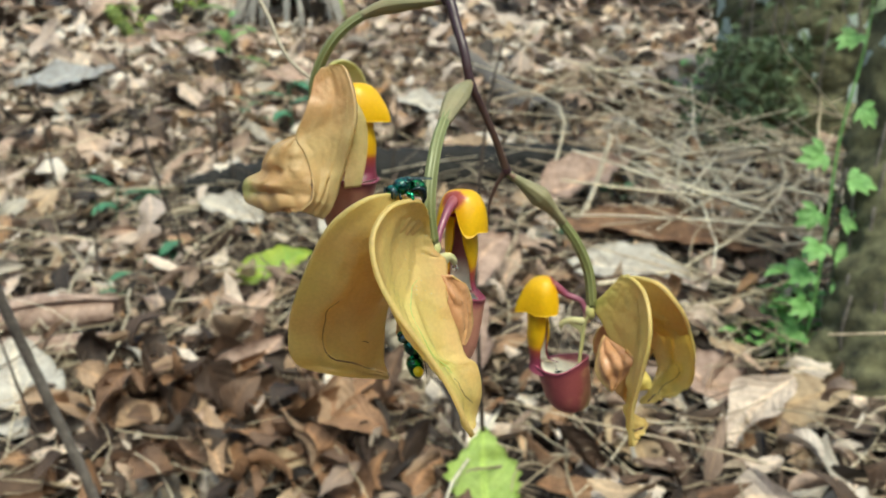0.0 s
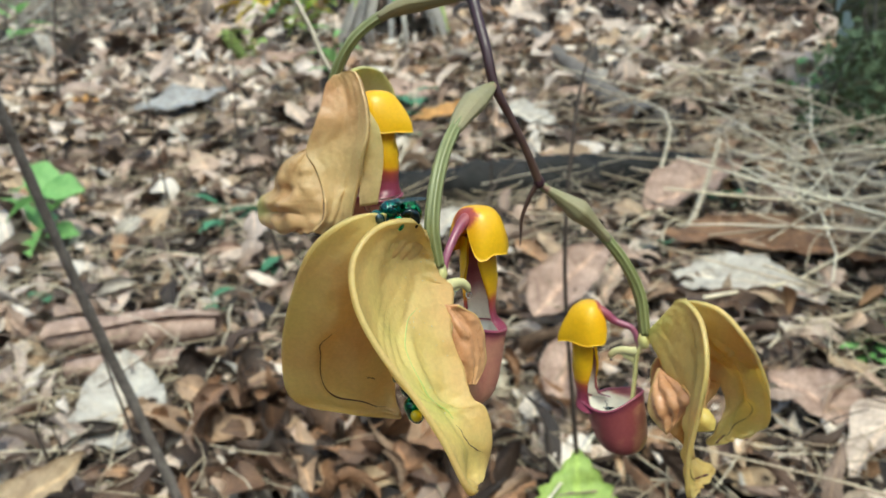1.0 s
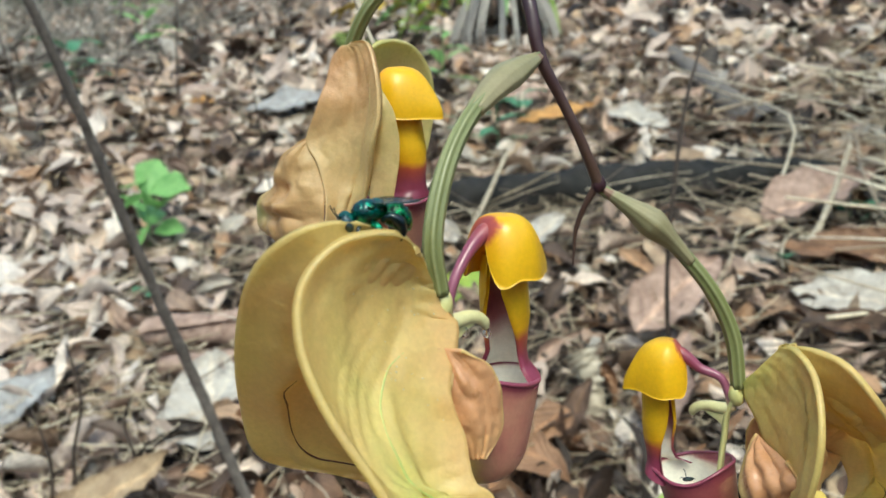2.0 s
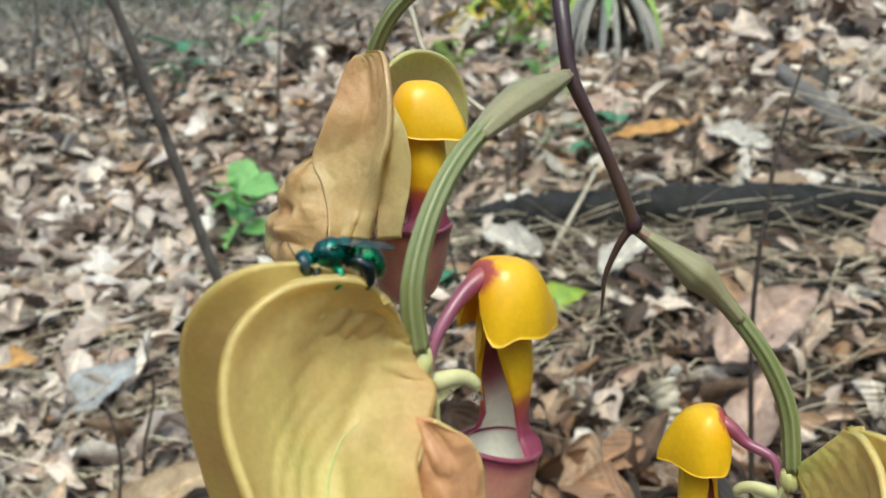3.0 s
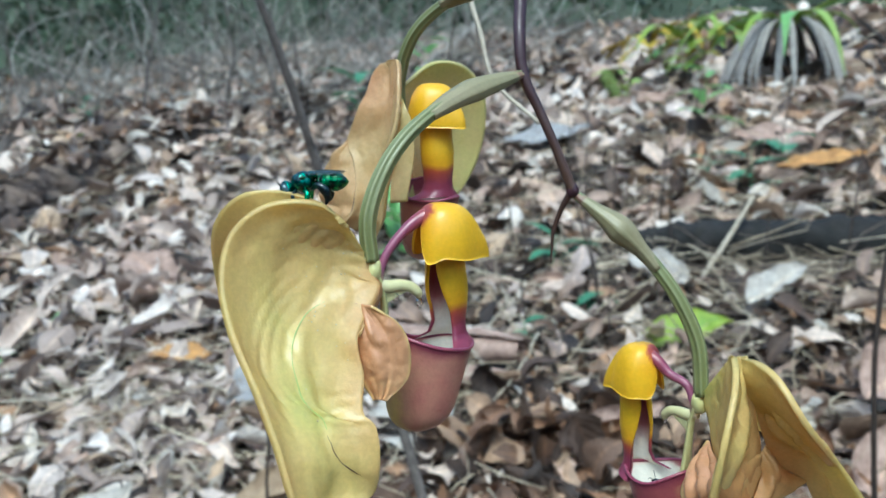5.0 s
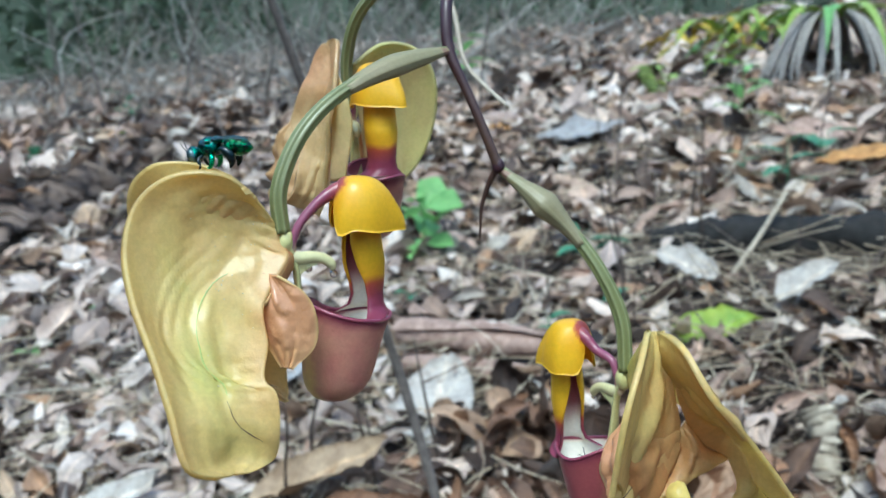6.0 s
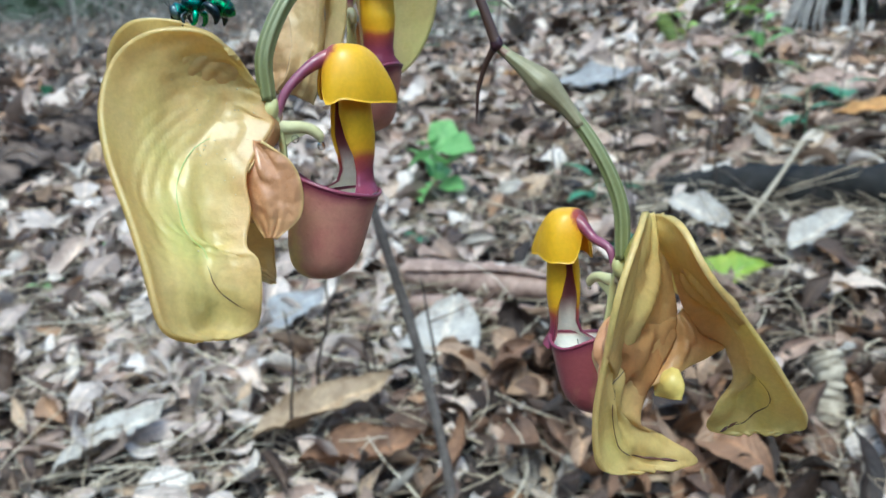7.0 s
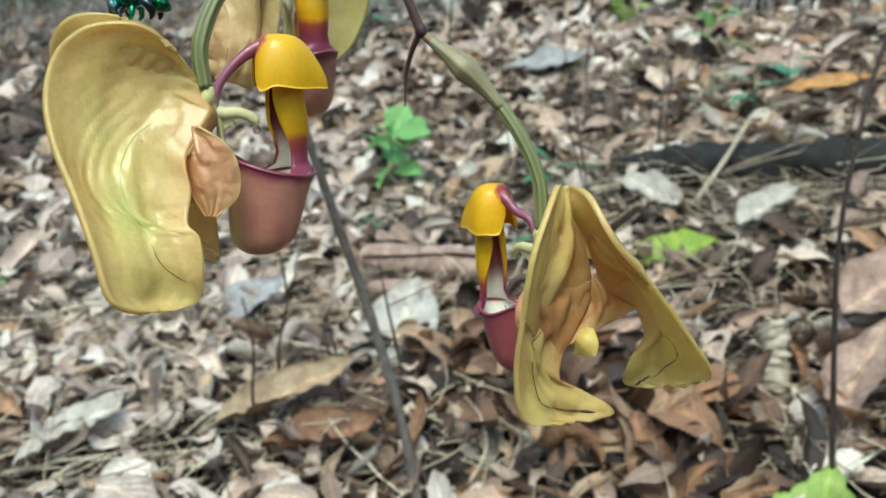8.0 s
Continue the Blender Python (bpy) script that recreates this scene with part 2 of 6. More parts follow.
YELLOW_GREEN = leaf_material("yellowing_leaf", (0.42, 0.50, 0.07), (0.22, 0.40, 0.07), 0.45, 0.25, 18.0)
FRESH = leaf_material("fresh_green", (0.33, 0.58, 0.20), (0.19, 0.42, 0.12), 0.45, 0.35, 30.0)
BLUEGREEN = leaf_material("seedling_green", (0.12, 0.30, 0.16), (0.07, 0.19, 0.10), 0.45, 0.25, 30.0)
DEEP = leaf_material("understory_green", (0.10, 0.14, 0.075), (0.035, 0.05, 0.03), 0.5, 0.25, 2.2)
FOREST = leaf_material("distant_forest", (0.09, 0.11, 0.07), (0.025, 0.034, 0.02), 0.8, 0.0, 0.5)
FERN = leaf_material("dark_fern", (0.19, 0.25, 0.13), (0.05, 0.08, 0.035), 0.7, 0.15, 9.0)
GOLD = leaf_material("yellow_leaf", (0.62, 0.46, 0.04), (0.42, 0.30, 0.03), 0.5, 0.25)
SLAB = leaf_material("loose_bark", (0.22, 0.16, 0.125), (0.07, 0.05, 0.04), 0.85, 0.0, 12.0)
BARK_DARK = leaf_material("wet_dark_bark", (0.020, 0.017, 0.015), (0.004, 0.0035, 0.003), 0.8, 0.0, 24.0)
BARK = leaf_material("mossy_bark", (0.17, 0.16, 0.085), (0.022, 0.021, 0.014), 0.9, 0.0, 34.0)
BARK_PALE = leaf_material("smooth_grey_bark", (0.22, 0.18, 0.145), (0.12, 0.095, 0.075), 0.75, 0.0, 22.0)
ROT = leaf_material("rotten_wood", (0.27, 0.20, 0.155), (0.08, 0.058, 0.046), 0.85, 0.0, 9.0)
MOSS = leaf_material("moss", (0.13, 0.16, 0.03), (0.05, 0.075, 0.018), 0.9, 0.0, 60.0)
LICHEN = leaf_material("lichen", (0.46, 0.52, 0.47), (0.30, 0.36, 0.32), 0.85, 0.0, 120.0)
TWIG = leaf_material("grey_twig", (0.19, 0.16, 0.14), (0.08, 0.065, 0.055), 0.75, 0.0, 80.0)
TWIG_DARK = leaf_material("dark_stem", (0.075, 0.052, 0.04), (0.03, 0.022, 0.018), 0.7, 0.0, 90.0)
STICK = leaf_material("bleached_stick", (0.55, 0.47, 0.36), (0.36, 0.29, 0.21), 0.7, 0.0, 60.0)
FIBRE = leaf_material("grey_fibre", (0.46, 0.42, 0.38), (0.26, 0.23, 0.21), 0.8, 0.05, 50.0)
ROCK = leaf_material("pinkish_stone", (0.42, 0.31, 0.26), (0.27, 0.19, 0.155), 0.85, 0.0, 18.0)


# ---- shaping tools ----
def ground_z(x, y):
    yy = min(y, 9.0) + 0.35 * max(0.0, y - 9.0)
    bump = 0.03 * noise.noise((0.9 * x, 0.9 * y, 0.3)) + 0.012 * noise.noise((3.1 * x, 3.1 * y, 7.7))
    return -0.055 + 0.1655 * yy + bump


def spline(points, n):
    """Points spread along a smooth line through the given ones."""
    c = np.asarray(points, float)
    q = np.vstack([2 * c[0] - c[1], c, 2 * c[-1] - c[-2]])
    out = []
    for s in np.linspace(0, len(c) - 1, n):
        i = min(int(s), len(c) - 2)
        u, (a, b, d, e) = s - i, q[i:i + 4]
        out.append(0.5 * (2 * b + (d - a) * u + (2 * a - 5 * b + 4 * d - e) * u * u + (3 * b - a - 3 * d + e) * u ** 3))
    return np.array(out)


def mesh_of(name, verts, faces, tone=None, smooth=True, vein=None):
    me = bpy.data.meshes.new(name)
    me.from_pydata([tuple(v) for v in verts], [], [tuple(f) for f in faces])
    if smooth:
        me.shade_smooth()
    if tone is not None:
        a = me.attributes.new("tone", "FLOAT", "POINT")
        a.data.foreach_set("value", np.asarray(tone, np.float32))
    if vein is not None:
        a = me.attributes.new("vein", "FLOAT", "POINT")
        a.data.foreach_set("value", np.asarray(vein, np.float32))
    return me


def tube(points, radii, sides=10, n=28, ribs=0, rib=0.12, rough=0.0, flat=1.0):
    """Vertices, faces and the place along it of a tapered round stem."""
    p = spline(points, n)
    r = np.interp(np.linspace(0, 1, n), np.linspace(0, 1, len(radii)), radii)
    up = np.array((0.31, 0.17, 0.93))
    verts, faces, along = [], [], []
    for i in range(n):
        d = p[min(i + 1, n - 1)] - p[max(i - 1, 0)]
        d = d / (np.linalg.norm(d) + 1e-12)
        a = np.cross(d, up)
        a = a / (np.linalg.norm(a) + 1e-9)
        b = np.cross(d, a)
        up = b * (1 if b @ up > 0 else -1) * 0.5 + up * 0.5
        for k in range(sides):
            w = 2 * math.pi * k / sides
            s = r[i] * (1 + rib * math.cos(ribs * w) if ribs else 1)
            if rough:
                q = Vector((p[i] + r[i] * (math.cos(w) * a + math.sin(w) * b)).tolist()) / float(r[i])
                s *= 1 + rough * (noise.noise(q * 0.9) + 0.5 * noise.noise(q * 2.6) + 0.3 * noise.noise(q * 6.0) + 0.22 * noise.noise(q * 15.0))
            verts.append(p[i] + s * (math.cos(w) * a + flat * math.sin(w) * b))
            along.append(i / (n - 1))
    for i in range(n - 1):
        for k in range(sides):
            a, b = i * sides + k, i * sides + (k + 1) % sides
            faces.append((a, b, b + sides, a + sides))
    for end, row in ((p[0], 0), (p[-1], n - 1)):
        verts.append(end)
        along.append(row / (n - 1))
        c = len(verts) - 1
        for k in range(sides):
            a, b = row * sides + k, row * sides + (k + 1) % sides
            faces.append((c, b, a) if row == 0 else (c, a, b))
    return verts, faces, along


def near_line(g, points):
    """How far each place of a grid lies from a line through points, and on which side of it."""
    c, best, sign = spline(points, 40), None, None
    for k in range(len(c) - 1):
        d = c[k + 1] - c[k]
        s = np.clip(((g - c[k]) @ d) / (d @ d + 1e-15), 0, 1)
        gap = g - (c[k] + s[..., None] * d)
        r = np.linalg.norm(gap, axis=-1)
        best, sign = (r, np.zeros_like(r) + k) if best is None else (np.minimum(best, r), np.where(r < best, k, sign))
    return best, sign, c


def sheet(rim, inner, bulge=0.0, nu=64, nv=30, thick=0.0007, roll=0.0008, ripple=0.0005, seed=0.0, lean=1.0, tones=None, wave=0.0, folds=0.0, dents=(), crinkle=0.00012, arcs=(), steps=()):
    """A fleshy sheet from its rolled rim to its inner edge, swelling to one side, closed all round.
    arcs: (u, v, spacing, height, from, to) fine ripples round a place; steps: (line in u and v, height, width) ledges along a fold."""
    a, b = spline(rim, nu), spline(inner, nu)
    g = np.zeros((nu, nv, 3))
    tone = np.zeros((nu, nv))
    for j in range(nv):
        g[:, j] = a + (b - a) * (j / (nv - 1)) ** lean
    du, dv = np.gradient(g, axis=0), np.gradient(g, axis=1)
    nrm = np.cross(du, dv)
    nrm /= np.linalg.norm(nrm, axis=-1, keepdims=True) + 1e-12
    height = np.zeros((nu, nv))
    for i in range(nu):
        for j in range(nv):
            u, v = i / (nu - 1), j / (nv - 1)
            s = math.sin(math.pi * v) * math.sin(math.pi * min(1, 0.02 + 0.94 * u)) ** 1.1
            k = bulge * s
            q = g[i, j] * 90
            k += ripple * (noise.noise((q[0] + seed, q[1], q[2])) + 0.5 * noise.noise((2.7 * q[0] + seed, 2.7 * q[1], 2.7 * q[2]))) * min(1, 5 * v)
            k += crinkle * (noise.noise((5 * q[0], 5 * q[1], 5 * q[2] + seed)) + 0.6 * noise.noise((11 * q[0], 11 * q[1], 11 * q[2] + seed))) * min(1, 4 * v, 0.3 + 5 * (1 - v))
            k += wave * math.sin(9 * v + 5 * u + seed) * s
            for du_, dv_, su, sv, depth in dents:
                k += depth * math.exp(-((u - du_) / su) ** 2 - ((v - dv_) / sv) ** 2)
            if folds:
                k += folds * math.sin(19 * v - 7 * u + 3 * noise.noise((3 * u, 3 * v, seed))) * math.sin(math.pi * v) ** 2 * min(1, 4 * u)
            for cu, cv, spacing, high, lo, hi in arcs:
                d = np.linalg.norm(g[i, j] - g[int(cu * (nu - 1)), int(cv * (nv - 1))])
                fade = math.exp(-((d - 0.5 * (lo + hi)) / (0.42 * (hi - lo))) ** 2)
                k += high * fade * math.sin(6.283 * d / spacing + 2.6 * noise.noise((0.6 * q[0], 0.6 * q[1], 0.6 * q[2] + seed))) * (0.6 + noise.noise((1.5 * q[0], 1.5 * q[1], 1.5 * q[2]))) * min(1, 6 * (1 - v), 6 * v)
            height[i, j] = k
            tone[i, j] = tones(u, v) if tones else v
    uv = np.stack(np.meshgrid(np.linspace(0, 1, nu), np.linspace(0, 1, nv), indexing="ij"), -1)
    for line, high, width in steps:
        r, k, c = near_line(uv, line)
        k = k.astype(int)
        d = c[k + 1] - c[k]
        side = np.sign(d[..., 0] * (uv - c[k])[..., 1] - d[..., 1] * (uv - c[k])[..., 0])
        height += high * np.tanh(side * r / width) * np.exp(-(r / (7 * width)) ** 2) * np.sin(np.pi * uv[..., 1]) ** 0.5 * np.minimum(1, 6 * (1 - uv[..., 0]))
    g = g + height[..., None] * nrm
    du, dv = np.gradient(g, axis=0), np.gradient(g, axis=1)
    nrm = np.cross(du, dv)
    nrm /= np.linalg.norm(nrm, axis=-1, keepdims=True) + 1e-12
    v = np.linspace(0, 1, nv)[None, :, None]
    h = thick * 0.5 + roll * 0.5 * np.exp(-(v / 0.05) ** 2)
    top, low = g + nrm * h, g - nrm * h
    verts = np.vstack([top.reshape(-1, 3), low.reshape(-1, 3)])
    n, faces = nu * nv, []
    for i in range(nu - 1):
        for j in range(nv - 1):
            f = (i * nv + j, i * nv + j + 1, (i + 1) * nv + j + 1, (i + 1) * nv + j)
            faces += [f, tuple(n + k for k in reversed(f))]
    edge = [j for j in range(nv)] + [i * nv + nv - 1 for i in range(1, nu)] + [(nu - 1) * nv + j for j in range(nv - 2, -1, -1)] + [i * nv for i in range(nu - 2, 0, -1)]
    for k in range(len(edge)):
        p, q = edge[k], edge[(k + 1) % len(edge)]
        faces.append((p, p + n, q + n, q))
    return verts, faces, np.r_[tone.ravel(), tone.ravel()], (top, low)


def ball(centre, size, rings=10, sides=14, turn=None, shape=None):
    verts, faces = [], []
    for i in range(rings + 1):
        f = math.pi * i / rings
        for k in range(sides):
            w = 2 * math.pi * k / sides
            p = Vector((math.cos(f), math.sin(f) * math.cos(w), math.sin(f) * math.sin(w)))
            if shape:
                p *= shape(i / rings, w)
            p = Vector((p.x * size[0], p.y * size[1], p.z * size[2]))
            if turn:
                p.rotate(Euler([radians(t) for t in turn]))
            verts.append(p + Vector(centre))
    for i in range(rings):
        for k in range(sides):
            a, b = i * sides + k, i * sides + (k + 1) % sides
            faces.append((a, b, b + sides, a + sides))
    return verts, faces


def veins(nu, nv, count):
    """How far each point of a sheet lies across its fanning veins."""
    k = np.array([[6.283 * count * (j / (nv - 1)) for j in range(nv)] for i in range(nu)]).ravel()
    return np.r_[k, k]


def thing(name, m, label, category, group=""):
    ob = new(name)
    ob.empty_display_size = 0.01
    ob.matrix_basis = m
    return tagged(ob, label, category, group)


def part(name, me, mat, parent, label="", local=False, m=None):
    """One mesh as a part of a thing; unless local, its vertices are in the world's metres."""
    if not isinstance(me, bpy.types.Mesh):
        me = mesh_of(name, *me[:3])
    if not me.materials:
        me.materials.append(mat)
    elif me.materials[0] is not mat:
        me = me.copy()
        me.materials[0] = mat
    if not local and parent is not None:
        inv = parent.matrix_basis.inverted()
        if parent.parent:
            inv = inv @ parent.parent.matrix_basis.inverted()
        me.transform(inv)
    ob = new(name, me)
    ob.parent = parent
    if m is not None:
        ob.matrix_basis = m
    if label:
        ob["label"] = label
    return ob


def solo(name, me, mat, label, category, group="", m=None, kind=""):
    if not isinstance(me, bpy.types.Mesh):
        me = mesh_of(name, *me[:3])
    if not me.materials:
        me.materials.append(mat)
    ob = new(name, me)
    if m is not None:
        ob.matrix_basis = m
    return tagged(ob, label, category, group, kind)


# ---- the hillside ----
def spread_steps(lo, hi, fine, reach):
    near = list(np.arange(lo, hi, fine))
    far, step, v = [], fine, hi
    while v < reach:
        far.append(v)
        step *= 1.35
        v += step
    left, step, v = [], fine, lo - fine
    while v > -reach:
        left.append(v)
        step *= 1.35
        v -= step
    return left[::-1] + near + far


gx, gy = spread_steps(-5.0, 2.5, 0.09, 160), spread_steps(-0.5, 6.0, 0.09, 160)
gv = [(x, y, ground_z(x, y)) for y in gy for x in gx]
w = len(gx)
gf = [(j * w + i, j * w + i + 1, (j + 1) * w + i + 1, (j + 1) * w + i) for j in range(len(gy) - 1) for i in range(w - 1)]
solo("ground", mesh_of("ground", gv, gf), SOIL, "dark brown forest soil of a gentle slope", "ground", kind="structure")


# ---- leaf litter ----
def leaf_grid(rng, length, width, nx, ny, curl, fold, twist, sway, point=0.75, rag=0.55):
    """A dead leaf along x: tapering outline, folded on its rib, curled along and twisted."""
    verts = np.zeros((nx, ny, 3))
    lobe = rng.uniform(0.05, 0.16)
    for i in range(nx):
        s = i / (nx - 1)
        half = 0.5 * width * max(0.03, math.sin(math.pi * s ** point)) ** 0.75 * (1 + lobe * math.sin(9 * s + twist * 20))
        torn = [max(0.35, 1 + rag * noise.noise((5.5 * s, 40 * twist, 9.0 * k))) for k in (0, 1)]
        ang = curl * (s - 0.5)
        cx = length * (math.sin(ang) / curl if abs(curl) > 1e-3 else s - 0.5)
        cz = length * ((1 - math.cos(ang)) / curl if abs(curl) > 1e-3 else 0)
        tw = twist * (s - 0.5)
        for j in range(ny):
            v = 2 * j / (ny - 1) - 1
            y = half * v * torn[v > 0] * math.cos(fold * abs(v))
            z = half * abs(v) * math.sin(fold) + 0.05 * width * sway * math.sin(11 * s + 3 * v)
            verts[i, j] = (cx, y * math.cos(tw) - z * math.sin(tw) + sway * 0.12 * length * math.sin(math.pi * s), cz + y * math.sin(tw) + z * math.cos(tw))
    return verts.reshape(-1, 3)


def leaf_veins(nx, ny, count=8.0):
    """For each point of a leaf: its place across the side veins, and how near it is to the midrib."""
    s, v = np.meshgrid(np.linspace(0, 1, nx), np.abs(np.linspace(-1, 1, ny)), indexing="ij")
    return (6.283 * (count * s - 0.3 * count * v)).ravel(), (1 - v).ravel()


def give(me, name, values):
    a = me.attributes.new(name, "FLOAT", "POINT")
    a.data.foreach_set("value", np.asarray(values, np.float32))


def grid_faces(nx, ny):
    return np.array([(i * ny + j, i * ny + j + 1, (i + 1) * ny + j + 1, (i + 1) * ny + j) for i in range(nx - 1) for j in range(ny - 1)])


def scatter(name, rng, count, near, far, size, slim, nx, ny, mat, label, category, lift=0.02, tilt=14.0, clear=(), sweep=(-36, 74), place=None):
    """Strews leaves over the fan of ground between two distances; one loose mass."""
    faces = grid_faces(nx, ny)
    shapes = [leaf_grid(rng, 1.0, rng.uniform(*slim), nx, ny, rng.uniform(-2.4, 2.9), rng.uniform(-0.7, 1.25), rng.uniform(-1.4, 1.4), rng.uniform(-1, 1), rng.uniform(0.6, 1.0)) for _ in range(36)]
    allv, allf, made = [], [], 0
    while made < count:
        a = radians(rng.uniform(*sweep))
        r = math.sqrt(rng.uniform(near ** 2, far ** 2))
        x, y = 0.05 - r * math.sin(a), 0.05 + r * math.cos(a)
        if any((x - cx) ** 2 + (y - cy) ** 2 < cr * cr for cx, cy, cr in clear):
            continue
        s = rng.uniform(*size) * rng.uniform(0.8, 1.2)
        slope = Matrix.Rotation(radians(9.4), 3, "X")
        m = np.array(slope @ Euler((radians(rng.gauss(0, tilt)), radians(rng.gauss(0, tilt)), 0)).to_matrix() @ Matrix.Rotation(rng.uniform(0, 6.283), 3, "Z"))
        v = shapes[rng.randrange(36)] * s @ m.T
        low = v[:, 2].min()
        z = ground_z(x, y) + rng.uniform(0.0, lift)
        if place:
            x, y, z = place(rng)
        allv.append(v + (x, y, z - low * 0.75))
        allf.append(faces + made * nx * ny)
        made += 1
    me = bpy.data.meshes.new(name)
    me.from_pydata(np.concatenate(allv).tolist(), [], np.concatenate(allf).tolist())
    me.shade_smooth()
    if ny % 2:
        vein, rib = leaf_veins(nx, ny)
        give(me, "vein", np.tile(vein, made))
        give(me, "rib", np.tile(rib, made))
    solo(name, me, mat, label, category, kind="stuff")


rng = random.Random(7)
KEEP = ((-0.40, 1.665, 0.10), (-0.67, 1.155, 0.11), (0.035, 0.94, 0.13), (-0.70, 0.83, 0.09), (-0.60, 0.88, 0.09), (-0.88, 0.66, 0.08), (-0.095, 1.24, 0.05), (-0.86, 1.30, 0.09), (-0.76, 1.31, 0.09), (-0.66, 1.34, 0.09), (-0.72, 1.21, 0.09), (-0.62, 1.25, 0.07))
ROTTEN = tuple((x, y, 0.20) for x, y in ((-2.80, 1.1), (-2.95, 1.35), (-3.12, 1.6), (-3.28, 1.85), (-3.42, 2.1), (-3.56, 2.3), (-3.68, 2.5), (-3.78, 2.75), (-3.82, 3.0), (-3.74, 3.25)))
LOG = tuple((-0.72 + 0.09 * k, 1.99 + 0.022 * k, 0.15) for k in range(13))
scatter("leaf_litter", rng, 3000, 0.55, 2.3, (0.035, 0.13), (0.22, 0.52), 13, 7, LITTER, "curled dry brown leaves strewn over the forest floor", "leaf litter", 0.03, 20, KEEP + LOG)
scatter("leaf_litter", rng, 9500, 2.3, 5.0, (0.05, 0.16), (0.25, 0.56), 7, 5, LITTER, "curled dry brown leaves strewn over the forest floor", "leaf litter", 0.04, 22, LOG + ROTTEN)
scatter("leaf_litter", rng, 14000, 5.0, 15.0, (0.10, 0.30), (0.25, 0.55), 4, 3, LITTER, "brown leaves covering the slope farther up", "leaf litter", 0.06, 26)
scatter("leaf_crumbs", rng, 17000, 0.55, 3.8, (0.010, 0.05), (0.2, 0.7), 4, 3, CRUMBS, "broken crumbs of dead leaves and bark", "leaf litter", 0.040, 34, KEEP + LOG)


def strew_stems(name, rng, count, place, length, radius, mat, label, flat=7.0, bend=0.12, lift=0.03):
    """Dry stalks lying criss-cross; one loose mass."""
    verts, faces = [], []
    for _ in range(count):
        x, y = place(rng)
        l, a, e = rng.uniform(*length), rng.uniform(0, 6.283), radians(rng.gauss(4, flat))
        d = Vector((math.cos(a) * math.cos(e), math.sin(a) * math.cos(e), abs(math.sin(e)) + 0.1655 * math.sin(a) * math.cos(e)))
        side = Vector((-math.sin(a), math.cos(a), rng.uniform(-0.3, 0.6)))
        b, r, z = rng.gauss(0, bend) * l, rng.uniform(*radius), ground_z(x, y) + rng.uniform(0.004, lift)
        base, n0 = Vector((x, y, z)) - 0.3 * l * Vector((d.x, d.y, 0.1655 * d.y)), len(verts)
        for i in range(6):
            s = i / 5
            c = base + d * (l * s) + side * (b * math.sin(math.pi * s) + 0.02 * l * rng.uniform(-1, 1))
            for k in range(4):
                w = math.pi / 2 * k
                verts.append(c + Vector((-math.sin(a) * math.cos(w), math.cos(a) * math.cos(w), math.sin(w))) * r * (1 - 0.5 * s))
            if i:
                for k in range(4):
                    p, q = n0 + (i - 1) * 4 + k, n0 + (i - 1) * 4 + (k + 1) % 4
                    faces.append((p, q, q + 4, p + 4))
    solo(name, mesh_of(name, verts, faces), mat, label, "dry stalks", kind="stuff")


def fan(near, far, lo=-36, hi=74):
    def place(r):
        a, d = radians(r.uniform(lo, hi)), math.sqrt(r.uniform(near ** 2, far ** 2))
        return 0.05 - d * math.sin(a), 0.05 + d * math.cos(a)
    return place


def patch(cx, cy, sx, sy):
    return lambda r: (r.gauss(cx, sx), r.gauss(cy, sy))


strew_stems("dry_stalks", rng, 8000, fan(0.6, 4.2), (0.05, 0.28), (0.0007, 0.0022), STRAW, "thin dry stalks and twigs lying among dead leaves", bend=0.16)
strew_stems("dry_stalks", rng, 2600, fan(1.35, 4.5), (0.08, 0.30), (0.0013, 0.0030), STRAW, "longer dry stalks lying over dead leaves", 10.0, 0.14, 0.06)
strew_stems("dry_grass", rng, 190, patch(0.72, 2.10, 0.28, 0.45), (0.25, 0.8), (0.0020, 0.0050), GRASS, "long pale dry grass stalks lying flat", 9.0, 0.1, 0.11)
strew_stems("dry_twigs", rng, 260, fan(4.2, 9.0), (0.2, 0.9), (0.002, 0.006), STRAW, "dead twigs lying on the far slope", 22.0, 0.12, 0.1)
strew_stems("leaf_stalks", rng, 700, fan(0.7, 1.5), (0.05, 0.16), (0.0010, 0.0024), STRAW, "broken stalks and bark strips on the litter", 16.0, 0.2, 0.06)
strew_stems("dead_brush", rng, 900, lambda r: (r.uniform(-9.5, -3.0), r.uniform(3.4, 8.5)), (0.4, 1.6), (0.003, 0.009), BRUSH, "grey tangle of dead stems and brushwood", 42.0, 0.15, 0.1)
scatter("leaf_litter", rng, 420, 0.72, 1.5, (0.03, 0.085), (0.25, 0.6), 9, 5, LITTER, "small curled dry leaves lying on top of others", "leaf litter", 0.075, 30, KEEP)
scatter("leaf_litter", rng, 3000, 0.5, 6.0, (0.08, 0.20), (0.22, 0.55), 5, 3, LITTER, "brown dead leaves on the slope", "leaf litter", 0.03, 20, sweep=(74, 324))


def on_patch(cx, cy, sx, sy, lift):
    def place(r):
        x, y = r.gauss(cx, sx), r.gauss(cy, sy)
        return x, y, ground_z(x, y) + r.uniform(0.005, lift)
    return place


